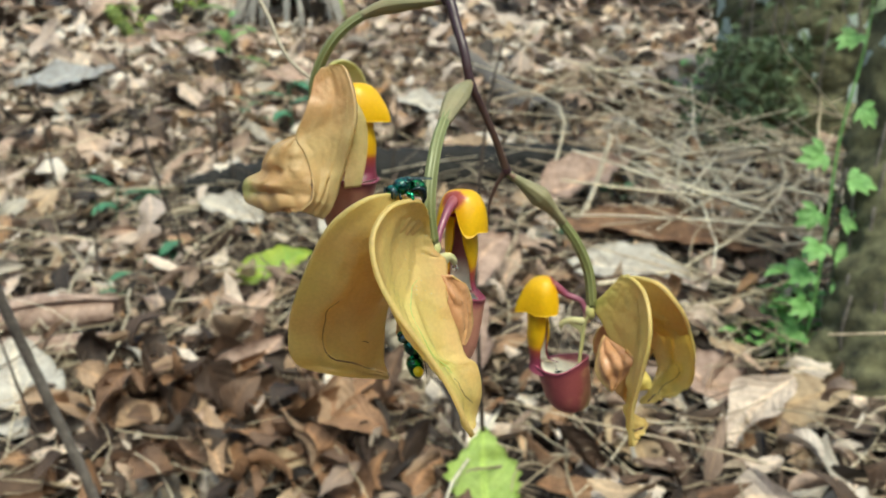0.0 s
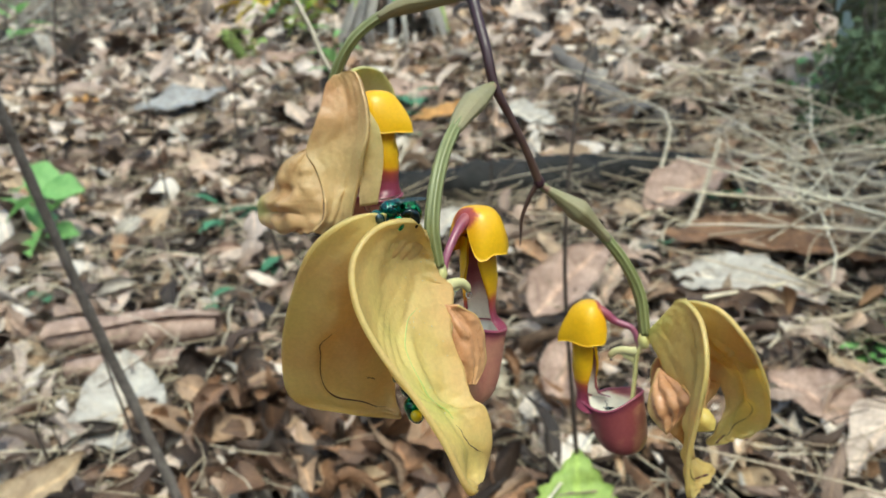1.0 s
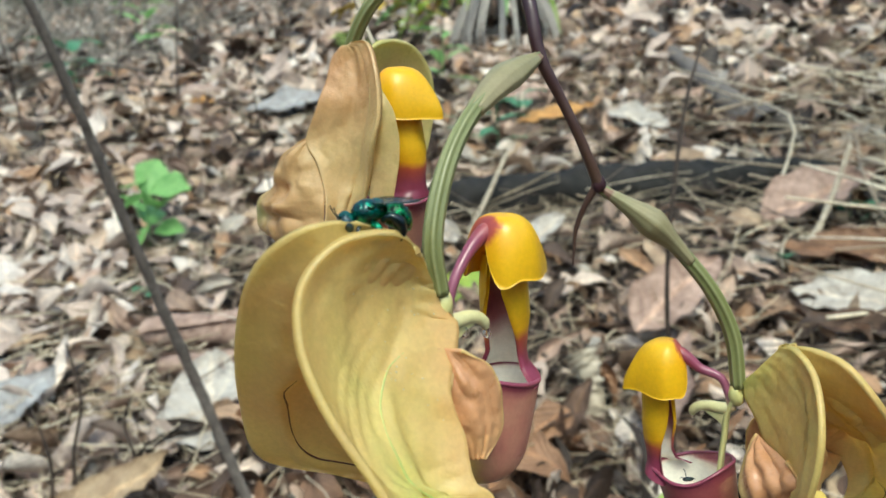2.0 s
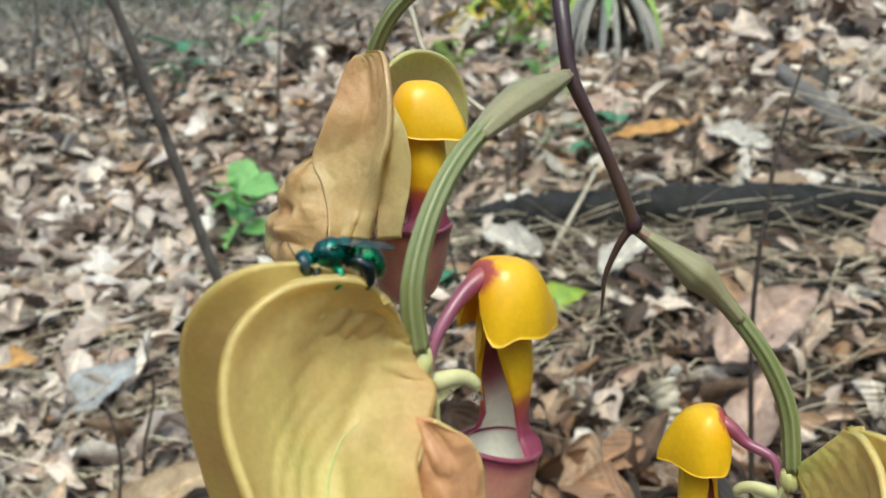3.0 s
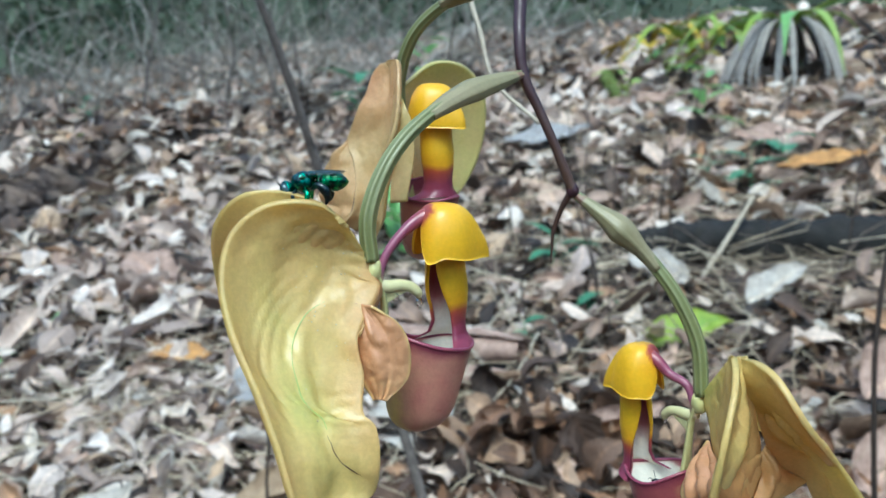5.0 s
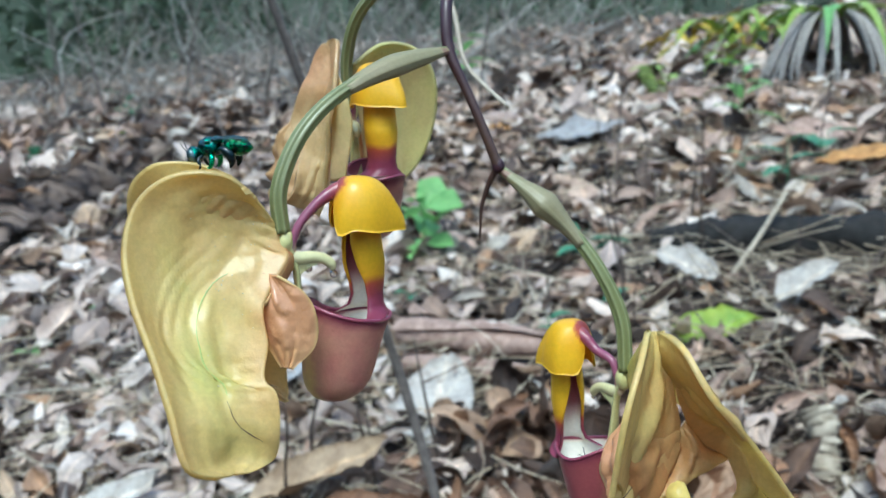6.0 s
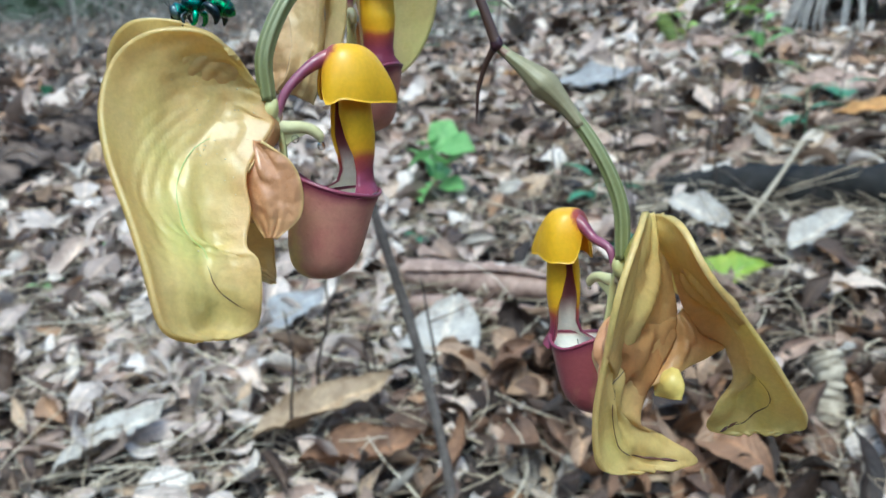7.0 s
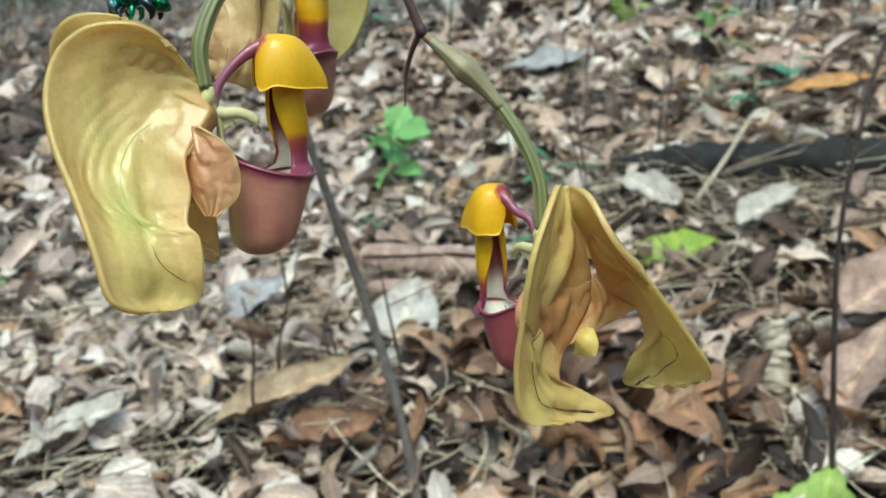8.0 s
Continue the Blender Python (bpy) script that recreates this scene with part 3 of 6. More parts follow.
scatter("leaf_litter", rng, 420, 1.0, 2.0, (0.03, 0.10), (0.25, 0.6), 7, 5, PALE_LITTER, "bleached scraps of leaves among fine stalks", "leaf litter", 0.0, 24, place=on_patch(-0.98, 0.92, 0.22, 0.17, 0.05))
scatter("leaf_litter", rng, 900, 1.0, 2.0, (0.04, 0.14), (0.28, 0.62), 7, 5, PALE_LITTER, "bleached pinkish dead leaves on the slope", "leaf litter", 0.0, 22, place=on_patch(-1.75, 1.60, 0.42, 0.36, 0.06))
# dark leaves put the shadow below the lower flower into the litter's colour
scatter("leaf_litter", rng, 190, 1.0, 2.0, (0.05, 0.12), (0.28, 0.6), 11, 7, DAMP_SHADE_LITTER, "dark brown curled leaves, damp and coloured for shaded litter", "leaf litter", 0.0, 30, place=on_patch(-0.36, 1.14, 0.11, 0.08, 0.07))
scatter("leaf_litter", rng, 2600, 3.0, 12.0, (0.08, 0.24), (0.28, 0.6), 5, 3, PALE_LITTER, "bleached dead leaves on the slope farther up", "leaf litter", 0.06, 24, ROTTEN)
strew_stems("dry_stalks", rng, 420, patch(-0.98, 0.92, 0.24, 0.18), (0.05, 0.22), (0.0008, 0.0022), GRASS, "fine bleached stalks lying on leaves", 8.0, 0.16, 0.05)
scatter("leaf_litter", rng, 120, 1.0, 2.0, (0.05, 0.13), (0.28, 0.6), 13, 7, DAMP_SHADE_LITTER, "dark brown curled leaves, damp and coloured for shaded litter", "leaf litter", 0.0, 30, place=on_patch(-0.22, 1.02, 0.17, 0.11, 0.06))
scatter("leaf_litter", rng, 24, 1.0, 2.0, (0.05, 0.13), (0.28, 0.6), 13, 7, DAMP_SHADE_LITTER, "dark brown curled leaves, damp and coloured for shaded litter", "leaf litter", 0.0, 30, place=on_patch(0.16, 0.98, 0.12, 0.08, 0.05))


# ---- the orchid ----
def frame_of(base, way):
    x = Vector((way[0], way[1], 0)).normalized()
    return Matrix.Translation(base) @ Matrix((x, Vector((-x.y, x.x, 0)), Vector((0, 0, 1)))).transposed().to_4x4()


def hood_mesh():
    """A helmet open below and at the back, where the claw enters between two hanging side lobes; its front edge flares to a beak."""
    verts, faces, tone, rings, sides = [], [], [], 22, 52
    for side in (0, 1):
        for i in range(rings):
            for k in range(sides):
                w = 2 * math.pi * k / sides
                c, s = math.cos(w), math.sin(w)
                back = math.exp(-((w - math.pi) / 0.40) ** 2)
                lobe = math.exp(-((abs(w - math.pi) - 0.92) / 0.34) ** 2)
                f = radians(2 + (90 - 52 * back) * i / (rings - 1))
                low = max(0.0, math.sin(f)) ** 9
                ahead = 0.5 + 0.5 * c
                groove = math.exp(-(((w if w < math.pi else w - 2 * math.pi) - 0.42) / 0.16) ** 2)
                reach = (0.0064 + 0.0044 * ahead ** 2) * math.sin(f) ** (0.52 + 0.22 * ahead) - 0.0011 * groove * math.sin(f) ** 3
                inset = 1 - 0.09 * side
                x = 0.0186 + (reach + 0.0008 * low * max(0, c)) * c * inset + 0.0006 * math.cos(f)
                y = 0.0086 * math.sin(f) ** 0.60 * s * inset * (1 + 0.05 * lobe * low)
                z = -0.0002 + (0.0134 - 0.0010 * side) * max(0.0, math.cos(f)) ** 0.92 - 0.0010 * low * lobe + 0.0006 * low * math.sin(3 * w + 0.8)
                beak = low * math.exp(-((w if w < math.pi else w - 2 * math.pi) / 0.40) ** 2)
                ridge = 0.0003 * math.sin(5 * w + 1.0) * math.sin(f) ** 2
                x, z = x + 0.0018 * beak + ridge * c, z - 0.0014 * beak
                y += ridge * s
                verts.append((x, y, z))
                tone.append(min(1, max(0.0, 1.34 - math.hypot(x - 0.0138, 0.85 * y, z - 0.0112) / 0.0072 + 0.15 * noise.noise((900 * x, 900 * y, 900 * z)))) * 0.9)
    n = rings * sides
    for side in (0, 1):
        for i in range(rings - 1):
            for k in range(sides):
                a, b = side * n + i * sides + k, side * n + i * sides + (k + 1) % sides
                f = (a, b, b + sides, a + sides)
                faces.append(f if side else f[::-1])
        faces.append(tuple(side * n + k for k in range(sides)))
    for k in range(sides):
        a, b = (rings - 1) * sides + k, (rings - 1) * sides + (k + 1) % sides
        faces.append((a, b, b + n, a + n))
    return mesh_of("hood", verts, faces, tone)


def neck_point(s, j, inset):
    """The channel's wall: s runs down it from the hood to the spout, j across it from one free edge to the other."""
    keys = (0.0, 0.28, 0.48, 0.66, 0.80, 0.91, 1.0)
    z = 0.0045 - 0.0280 * s
    cx = np.interp(s, keys, (0.0210, 0.0212, 0.0214, 0.0212, 0.0207, 0.0196, 0.0166))
    rx = np.interp(s, keys, (0.0046, 0.0051, 0.0057, 0.0057, 0.0056, 0.0067, 0.0101)) - inset
    ry = np.interp(s, keys, (0.0046, 0.0050, 0.0050, 0.0045, 0.0044, 0.0054, 0.0092)) - inset
    gap = np.interp(s, keys, (0.30, 0.34, 0.70, 1.15, 1.38, 1.48, 1.52))
    w = -math.pi + gap + (2 * math.pi - 2 * gap) * j
    fold = 0.0009 * math.sin(9 * j) * math.sin(math.pi * s) * (1 - s)
    return cx + (rx + fold) * math.cos(w), (ry + fold) * math.sin(w), z + 0.0012 * s * s * math.cos(w)


def neck_mesh(name, lining):
    """The outer wall of the channel with its free edges, or its inner face."""
    verts, faces, tone, rows, cols = [], [], [], 34, 26
    for side in ((1,) if lining else (0, 1)):
        for i in range(rows):
            s = i / (rows - 1)
            for j in range(cols):
                v = j / (cols - 1)
                verts.append(neck_point(s, v, 0.0009 + 0.00015 * lining if side else 0.0))
                ragged = 0.035 * noise.noise((7 * v, 3 * s, 1.7)) + 0.02 * math.sin(11 * v)
                if lining:
                    edge = max(0.0, abs(2 * v - 1) - 0.86) * 6
                    tone.append(min(1.0, max(edge, np.interp(s + ragged, (0.0, 0.35, 0.55, 0.72, 0.84), (1.0, 0.93, 0.86, 0.52, 0.12)))))
                else:
                    tone.append(np.interp(s + ragged, (0, 0.44, 0.58, 0.70, 0.82), (0.02, 0.10, 0.58, 0.86, 1.0)))
    n = rows * cols
    for i in range(rows - 1):
        for j in range(cols - 1):
            f = (i * cols + j, i * cols + j + 1, (i + 1) * cols + j + 1, (i + 1) * cols + j)
            faces.append(f[::-1] if lining else f)
        for j in (() if lining else (0, cols - 1)):
            a = i * cols + j
            faces.append((a, a + cols, a + cols + n, a + n))
    return mesh_of(name, verts, faces, tone)


def cup_point(w, s, inset=0.0):
    """The bucket's wall: w runs round it from the spout, s from the rim down to the blunt bottom."""
    c, d = math.cos(w), math.sin(w)
    r = (1 - 0.17 * s) * max(0.0, 1 - s ** 7.5) ** 0.5 - inset * 70 * (1 - 0.5 * s)
    rim = -0.0232 + 0.0050 * max(0, -c) ** 1.6 + 0.0012 * abs(d) * max(0, -c + 0.4) + 0.0005 * math.sin(3 * w)
    spout = 0.0014 * math.exp(-(w / 0.5) ** 2) * (1 - s) ** 8
    x = 0.0162 - 0.0046 * s + (0.0102 if c > 0 else 0.0112) * r * c + spout
    z = rim + (-0.0448 + inset - rim) * s + 0.0007 * math.sin(2 * w + 1) * s * (1 - s)
    return x, 0.0094 * r * d, z


def cup_mesh(name, inset, depth=1.0):
    verts, faces, tone, rows, sides = [], [], [], 26, 48
    for i in range(rows):
        s = depth * (i / (rows - 1)) ** 0.8
        for k in range(sides):
            w = 2 * math.pi * k / sides
            w = w - 2 * math.pi if w > math.pi else w
            verts.append(cup_point(w, min(s, 0.999), inset))
            front = 0.20 * math.exp(-(w / 0.7) ** 2)
            back = max(0.0, -math.cos(w) - 0.5)
            drift = 0.10 * noise.noise((2 * math.cos(w), 2 * math.sin(w), 4 * s))
            if inset:
                tone.append(min(1.0, max(0.0, 1.35 - s / (0.05 + 0.26 * max(0, 0.35 - math.cos(w))))))
            else:
                tone.append(max(max(0.02, 0.40 - 0.62 * back * (0.4 + s) - 0.08 * s + drift), 1.02 - s / (0.17 + front) + drift))
    for i in range(rows - 1):
        for k in range(sides):
            a, b = i * sides + k, i * sides + (k + 1) % sides
            f = (a, b, b + sides, a + sides)
            faces.append(f if inset else f[::-1])
    faces.append(tuple((rows - 1) * sides + k for k in range(sides)))
    return mesh_of(name, verts, faces, tone)


def rim_mesh():
    pts = [cup_point(-math.pi + 2 * math.pi * k / 40, 0.0, 0.0004) for k in range(41)]
    v, f, a = tube(pts, [0.00055] * 3, 8, 90)
    return mesh_of("rim", v, f, [0.62] * len(v))


MESHES = dict(hood=hood_mesh(), neck=neck_mesh("neck", False), throat=neck_mesh("throat", True), bucket=cup_mesh("bucket", 0.0), lining=cup_mesh("lining", 0.0009, 0.97), rim=rim_mesh())


def petal(side, back=0.0, size=1.0):
    """A spoon-shaped twisted petal with lengthwise folds, hanging beside the bucket."""
    outer = [(-0.0058, 0.0046, -0.0085), (-0.0076, 0.0048, -0.0130), (-0.0078, 0.0050, -0.0175), (-0.0070, 0.0060, -0.0225), (-0.0058, 0.0078, -0.0268), (-0.0040, 0.0100, -0.0306)]
    inner = [(-0.0042, 0.0090, -0.0088), (0.0009, 0.0105, -0.0120), (0.0032, 0.0115, -0.0160), (0.0041, 0.0118, -0.0205), (0.0032, 0.0120, -0.0262), (-0.0022, 0.0120, -0.0312)]
    place = lambda pts: [(x * size - back, side * (0.003 + (y - 0.003) * size), -0.006 + (z + 0.006) * size) for x, y, z in pts]
    v, f, t, _ = sheet(place(outer), place(inner), -0.0030 * side * size, 60, 44, 0.0007, 0.0012, 0.0012, 3.0 * side + back * 900, crinkle=0.0002, folds=0.0004, dents=((0.42, 0.42, 0.26, 0.08, 0.0006), (0.60, 0.64, 0.24, 0.07, -0.0006), (0.30, 0.66, 0.2, 0.07, -0.0005)),
                       tones=lambda u, v: 0.05 + 0.60 * min(1, 4.0 * math.sin(math.pi * v)) * (0.55 + 0.45 * math.sin(math.pi * min(1, u + 0.15))))
    return mesh_of("petal", v, f, t, vein=veins(60, 44, 4))


LEAN = Matrix(((1, 0, 0.24, 0.0012), (0, 1, 0, 0), (0, 0, 0.96, 0), (0, 0, 0, 1)))


def lip_and_column(root, drops, petals=((-1, 0.0, 1.0), (1, 0.0, 1.0)), lip=Matrix(), skin=BUCKET, turns=(-10, 12), cup=None):
    """The hood, claw, neck, bucket, column and petals that every flower has."""
    for name, mat, label in (("hood", HOOD, "bright yellow helmet-shaped hood"), ("neck", HOOD, "yellow neck turning purple below"), ("throat", LINING, "cream inner face of the neck, purple above"),
                             ("bucket", skin, "dusky pink bucket"), ("lining", LINING, "cream lining of the bucket with a purple edge"), ("rim", CLAW, "purple rim")):
        turn = turns[0] if name == "hood" else turns[1] if name in ("neck", "throat") else 0
        base = cup if cup and name in ("bucket", "lining", "rim") else lip
        if cup and turn == turns[1]:
            base = lip @ LEAN
        part(name, MESHES[name], mat, root, label, True, base @ Matrix.Translation((0.0180, 0, 0)) @ pose(0, 0, 0, 0, 0, turn) @ Matrix.Translation((-0.0180, 0, 0)))
    end = [lip @ Vector(p) for p in ((0.0088, 0.0002, 0.0064), (0.0128, 0.0004, 0.0090), (0.0160, 0.0003, 0.0098), (0.0195, 0, 0.0090))]
    v, f, a = tube([(0.0016, 0, -0.0050), (0.0025, 0, -0.0020), (0.0046, 0, 0.0022)] + [tuple(p) for p in end], [0.0014, 0.0011, 0.0011, 0.0013, 0.0017, 0.0024, 0.0030], 18, 40)
    part("claw", mesh_of("claw", v, f, a), CLAW, root, "purple arching claw", True)
    v, f, a = tube([(0.0010, 0, -0.0052), (0.0038, -0.0002, -0.0064), (0.0072, -0.0006, -0.0064), (0.0100, -0.0010, -0.0071), (0.0118, -0.0013, -0.0086), (0.0122, -0.0014, -0.0100)], [0.0012, 0.0015, 0.0013, 0.0012, 0.0011, 0.0006], 14, 32, flat=1.15)
    column = part("column", mesh_of("column", v, f, [0.45 + 1.3 * max(0, 0.22 - s) for s in a]), CREAM, root, "cream hooked column", True)
    for k, (x, y, z, r) in enumerate(drops):
        part("drop", mesh_of("drop", *ball((x, y, z), (r, r, r * 1.15), 8, 12)), DROP, column, "clear nectar drop", True)
    v, f, t, _ = sheet([(0.0006, 0.0016, -0.002), (0.0030, 0.0012, -0.008), (0.0036, 0.0014, -0.015), (0.0042, 0.0026, -0.026)],
                       [(0.0006, -0.0016, -0.002), (0.0030, -0.0012, -0.008), (0.0036, -0.0014, -0.015), (0.0042, -0.0026, -0.026)], 0.0006, 20, 8, 0.0011, 0, 0)
    part("column_foot", mesh_of("column_foot", v, f, [0.1] * len(v)), CREAM, root, "pale green column foot", True)
    v, f, t, _ = sheet([(0.0020, 0, -0.0062), (0.0048, -0.0004, -0.0074), (0.0085, -0.0008, -0.0075)], [(0.0034, 0, -0.0150), (0.0040, -0.0002, -0.0108), (0.0086, -0.0008, -0.0080)], 0.0002, 20, 12, 0.0012, 0, 0)
    part("column_web", mesh_of("column_web", v, f, [0.3] * len(v)), CREAM, root, "thin cream web below the column", True)
    v, f = ball((0.0006, 0, -0.0020), (0.0019, 0.0024, 0.0034), 14, 16, (0, 12, 0), lambda s, w: 1 + 0.12 * noise.noise((3 * s, math.cos(w), math.sin(w))))
    part("receptacle", mesh_of("receptacle", v, f, [0.0] * len(v)), CREAM, root, "pale green swollen base", True)
    for side, back, size in petals:
        part("petal", petal(side, back, size), PETAL, root, "glossy orange-brown twisted petal", True)


def stalk(root, points, bract_to=0.36, sheath=0.0040):
    v, f, a = tube(points, [0.0013, 0.0016, 0.0018, 0.0019, 0.0020, 0.0019], 36, 48, 7, 0.10)
    part("pedicel", mesh_of("pedicel", v, f, [0.25 + 0.55 * (0.5 + 0.5 * math.cos(7 * 6.283 * (k % 36) / 36)) ** 2 for k, s in enumerate(a)]), STALK, root, "ribbed olive green stalk")
    n = max(3, int(round(bract_to * 12)))
    head = spline(points, 12)[:n + 1]
    v, f, a = tube(head, [0.0013, 0.0030, sheath, 0.0031, 0.0021], 28, 26, 9, 0.055, flat=0.72)
    part("bract", mesh_of("bract", v, f, [0.9 if s < 0.12 else 0.2 + 0.3 * s for s in a]), BRACT, root, "papery pale green bract")


def crease(root, faces, way, width, front=True, name="crease", mat=FOLD_SHADE, label="dark line drawn for the shade in a fold"):
    """A thin tube along a line in u and v on one face of a sheet; by default it draws a fold's shade."""
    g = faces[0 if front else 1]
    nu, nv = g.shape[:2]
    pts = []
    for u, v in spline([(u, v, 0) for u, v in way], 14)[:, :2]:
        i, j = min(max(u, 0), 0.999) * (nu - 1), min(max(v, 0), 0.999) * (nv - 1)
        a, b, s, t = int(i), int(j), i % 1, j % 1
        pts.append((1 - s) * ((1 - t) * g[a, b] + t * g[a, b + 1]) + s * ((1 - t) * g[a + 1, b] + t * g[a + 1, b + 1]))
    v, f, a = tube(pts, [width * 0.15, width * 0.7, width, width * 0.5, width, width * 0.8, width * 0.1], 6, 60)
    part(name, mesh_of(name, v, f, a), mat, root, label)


def web(root, left, right, bulge, label="orange inner tissue between the sepals"):
    v, f, t, _ = sheet(left, right, bulge, 30, 22, 0.0006, 0, 0.0014, 21.0, tones=lambda u, v: 0.60 + 0.35 * math.sin(math.pi * u), wave=0.001, crinkle=0.0003, folds=0.0005)
    part("sepal_web", mesh_of("sepal_web", v, f, t), SEPAL, root, label)


def sepal(root, label, mat, rim, inner, bulge, tones, **more):
    v, f, t, g = sheet(rim, inner, bulge, tones=tones, **more)
    return part("sepal", mesh_of("sepal", v, f, t, vein=veins(*g[0].shape[:2], 7)), mat, root, label), g


# the foremost flower, on whose sepal the bee sits
BASE_A = (-0.0035, 0.2488, 0.6387)
flower_a = thing("orchid_flower", frame_of(BASE_A, (0.44, 0.90)), "yellow bucket orchid flower with wide greenish sepals, a bee on top", "orchid flower", "flowers of the orchid")
stalk(flower_a, [(0.0079, 0.3029, 0.6841), (0.003, 0.2833, 0.6792), (-0.0011, 0.2675, 0.6719), (-0.0035, 0.2564, 0.6623), (-0.0046, 0.2496, 0.6497), BASE_A])
lip_and_column(flower_a, [(0.0122, -0.0015, -0.0111, 0.0010), (0.0060, -0.0006, -0.0092, 0.0010)])
RIM_A = [(-0.0041, 0.2416, 0.6480), (-0.0062, 0.2350, 0.6541), (-0.0125, 0.2280, 0.6550), (-0.0165, 0.2225, 0.6525), (-0.0188, 0.2180, 0.6470), (-0.0172, 0.2141, 0.6385), (-0.0119, 0.2117, 0.6287), (-0.0044, 0.2105, 0.6184), (0.0025, 0.2094, 0.6074), (0.0080, 0.2092, 0.5952), (0.0092, 0.2160, 0.5905)]
INN_A = [(-0.0041, 0.2495, 0.6390), (-0.0030, 0.2490, 0.6372), (-0.0014, 0.2478, 0.6350), (0.0006, 0.2463, 0.6325), (0.0012, 0.2380, 0.6234), (0.0042, 0.2360, 0.6149), (0.0066, 0.2325, 0.6082), (0.0100, 0.2330, 0.6045), (0.0115, 0.2320, 0.5963), (0.0100, 0.2310, 0.5898), (0.0094, 0.2240, 0.5888)]
_, ga = sepal(flower_a, "broad yellow sepal, lime green in the middle", SEPAL, RIM_A, INN_A, -0.0055,
              lambda u, v: 0.46 - 0.21 * math.exp(-((u - 0.66) / 0.24) ** 2 - ((v - 0.5) / 0.26) ** 2) + 0.25 * max(0, v - 0.8) * 5 * (1 - u), nu=96, nv=48, wave=0.0006, folds=0.0003, crinkle=0.0002, dents=((0.36, 0.30, 0.20, 0.22, 0.0015), (0.80, 0.45, 0.07, 0.3, 0.0012), (0.58, 0.50, 0.05, 0.10, 0.0012), (0.68, 0.30, 0.08, 0.10, -0.0012), (0.62, 0.82, 0.05, 0.12, -0.0012), (0.90, 0.5, 0.05, 0.25, -0.0012)),
              arcs=((0.46, 0.90, 0.0027, 0.00030, 0.004, 0.028), (0.46, 0.90, 0.0013, 0.00013, 0.004, 0.024)), steps=(([(0.34, 0.79), (0.41, 0.66), (0.53, 0.52), (0.59, 0.55), (0.71, 0.62), (0.78, 0.59), (0.83, 0.86)], 0.00045, 0.018),))
RIM_B = [(-0.0075, 0.2375, 0.6535), (-0.0137, 0.2318, 0.6570), (-0.0214, 0.2251, 0.6565), (-0.0316, 0.2255, 0.6486), (-0.0404, 0.2327, 0.6331), (-0.0478, 0.2437, 0.6148), (-0.0484, 0.2508, 0.5987), (-0.0372, 0.2655, 0.5880), (-0.0190, 0.2607, 0.5886)]
INN_B = [(-0.0045, 0.2490, 0.6390), (-0.0055, 0.2497, 0.6370), (-0.0075, 0.2510, 0.6330), (-0.0120, 0.2540, 0.6260), (-0.0170, 0.2570, 0.6190), (-0.0195, 0.2590, 0.6110), (-0.0205, 0.2620, 0.6020), (-0.0207, 0.2625, 0.5945), (-0.0194, 0.2612, 0.5899)]
_, gb = sepal(flower_a, "ochre sepal folded back, orange-brown inside", SEPAL, RIM_B, INN_B, 0.0050,
              lambda u, v: 0.46 + 0.30 * math.exp(-((v - 0.6) / 0.35) ** 2 - ((u - 0.42) / 0.30) ** 2), wave=0.0010, seed=4.0, folds=0.0003, crinkle=0.0002, nu=90, nv=40, arcs=((0.66, 0.75, 0.0021, 0.00026, 0.002, 0.014), (0.2, 0.9, 0.0030, 0.00030, 0.004, 0.030)),
              steps=(([(0.53, 0.34), (0.56, 0.28), (0.60, 0.30), (0.68, 0.31), (0.75, 0.38), (0.80, 0.59), (0.92, 0.72)], -0.0011, 0.016),))
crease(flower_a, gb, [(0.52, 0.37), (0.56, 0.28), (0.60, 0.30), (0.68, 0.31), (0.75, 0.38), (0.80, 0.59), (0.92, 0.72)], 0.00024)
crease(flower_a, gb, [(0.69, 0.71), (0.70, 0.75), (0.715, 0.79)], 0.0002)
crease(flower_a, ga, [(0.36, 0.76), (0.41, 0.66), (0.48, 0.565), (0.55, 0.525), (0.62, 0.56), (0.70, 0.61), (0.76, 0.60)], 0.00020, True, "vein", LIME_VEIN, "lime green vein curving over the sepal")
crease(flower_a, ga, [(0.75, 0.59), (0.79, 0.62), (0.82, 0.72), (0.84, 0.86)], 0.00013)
web(flower_a, INN_A[:5], INN_B[:5], 0.002)
rd = random.Random(31)
for k in range(34):
    u, v = min(0.72, max(0.06, rd.gauss(0.36, 0.15))), min(0.93, max(0.2, rd.gauss(0.66, 0.16)))
    at, size = ga[0][int(u * 95), int(v * 47)], rd.uniform(0.00008, 0.00020)
    b = ball(at, (size * rd.uniform(0.9, 1.8), size, size * rd.uniform(0.8, 1.4)), 6, 8)
    part("droplet", mesh_of("droplet", *b, [0.5] * len(b[0])), NECTAR, flower_a, "clear sticky droplet" if k == 0 else "")


# the lower flower
BASE_B = (0.0565, 0.3155, 0.5962)
flower_b = thing("orchid_flower", frame_of(BASE_B, (-0.98, 0.20)), "yellow bucket orchid flower with two wing-like sepals spread back", "orchid flower", "flowers of the orchid")
stalk(flower_b, [(0.0219, 0.3075, 0.6507), (0.0327, 0.3105, 0.6425), (0.0414, 0.3135, 0.6333), (0.0494, 0.3152, 0.6224), (0.0547, 0.3165, 0.6101), BASE_B], 0.42, 0.0054)
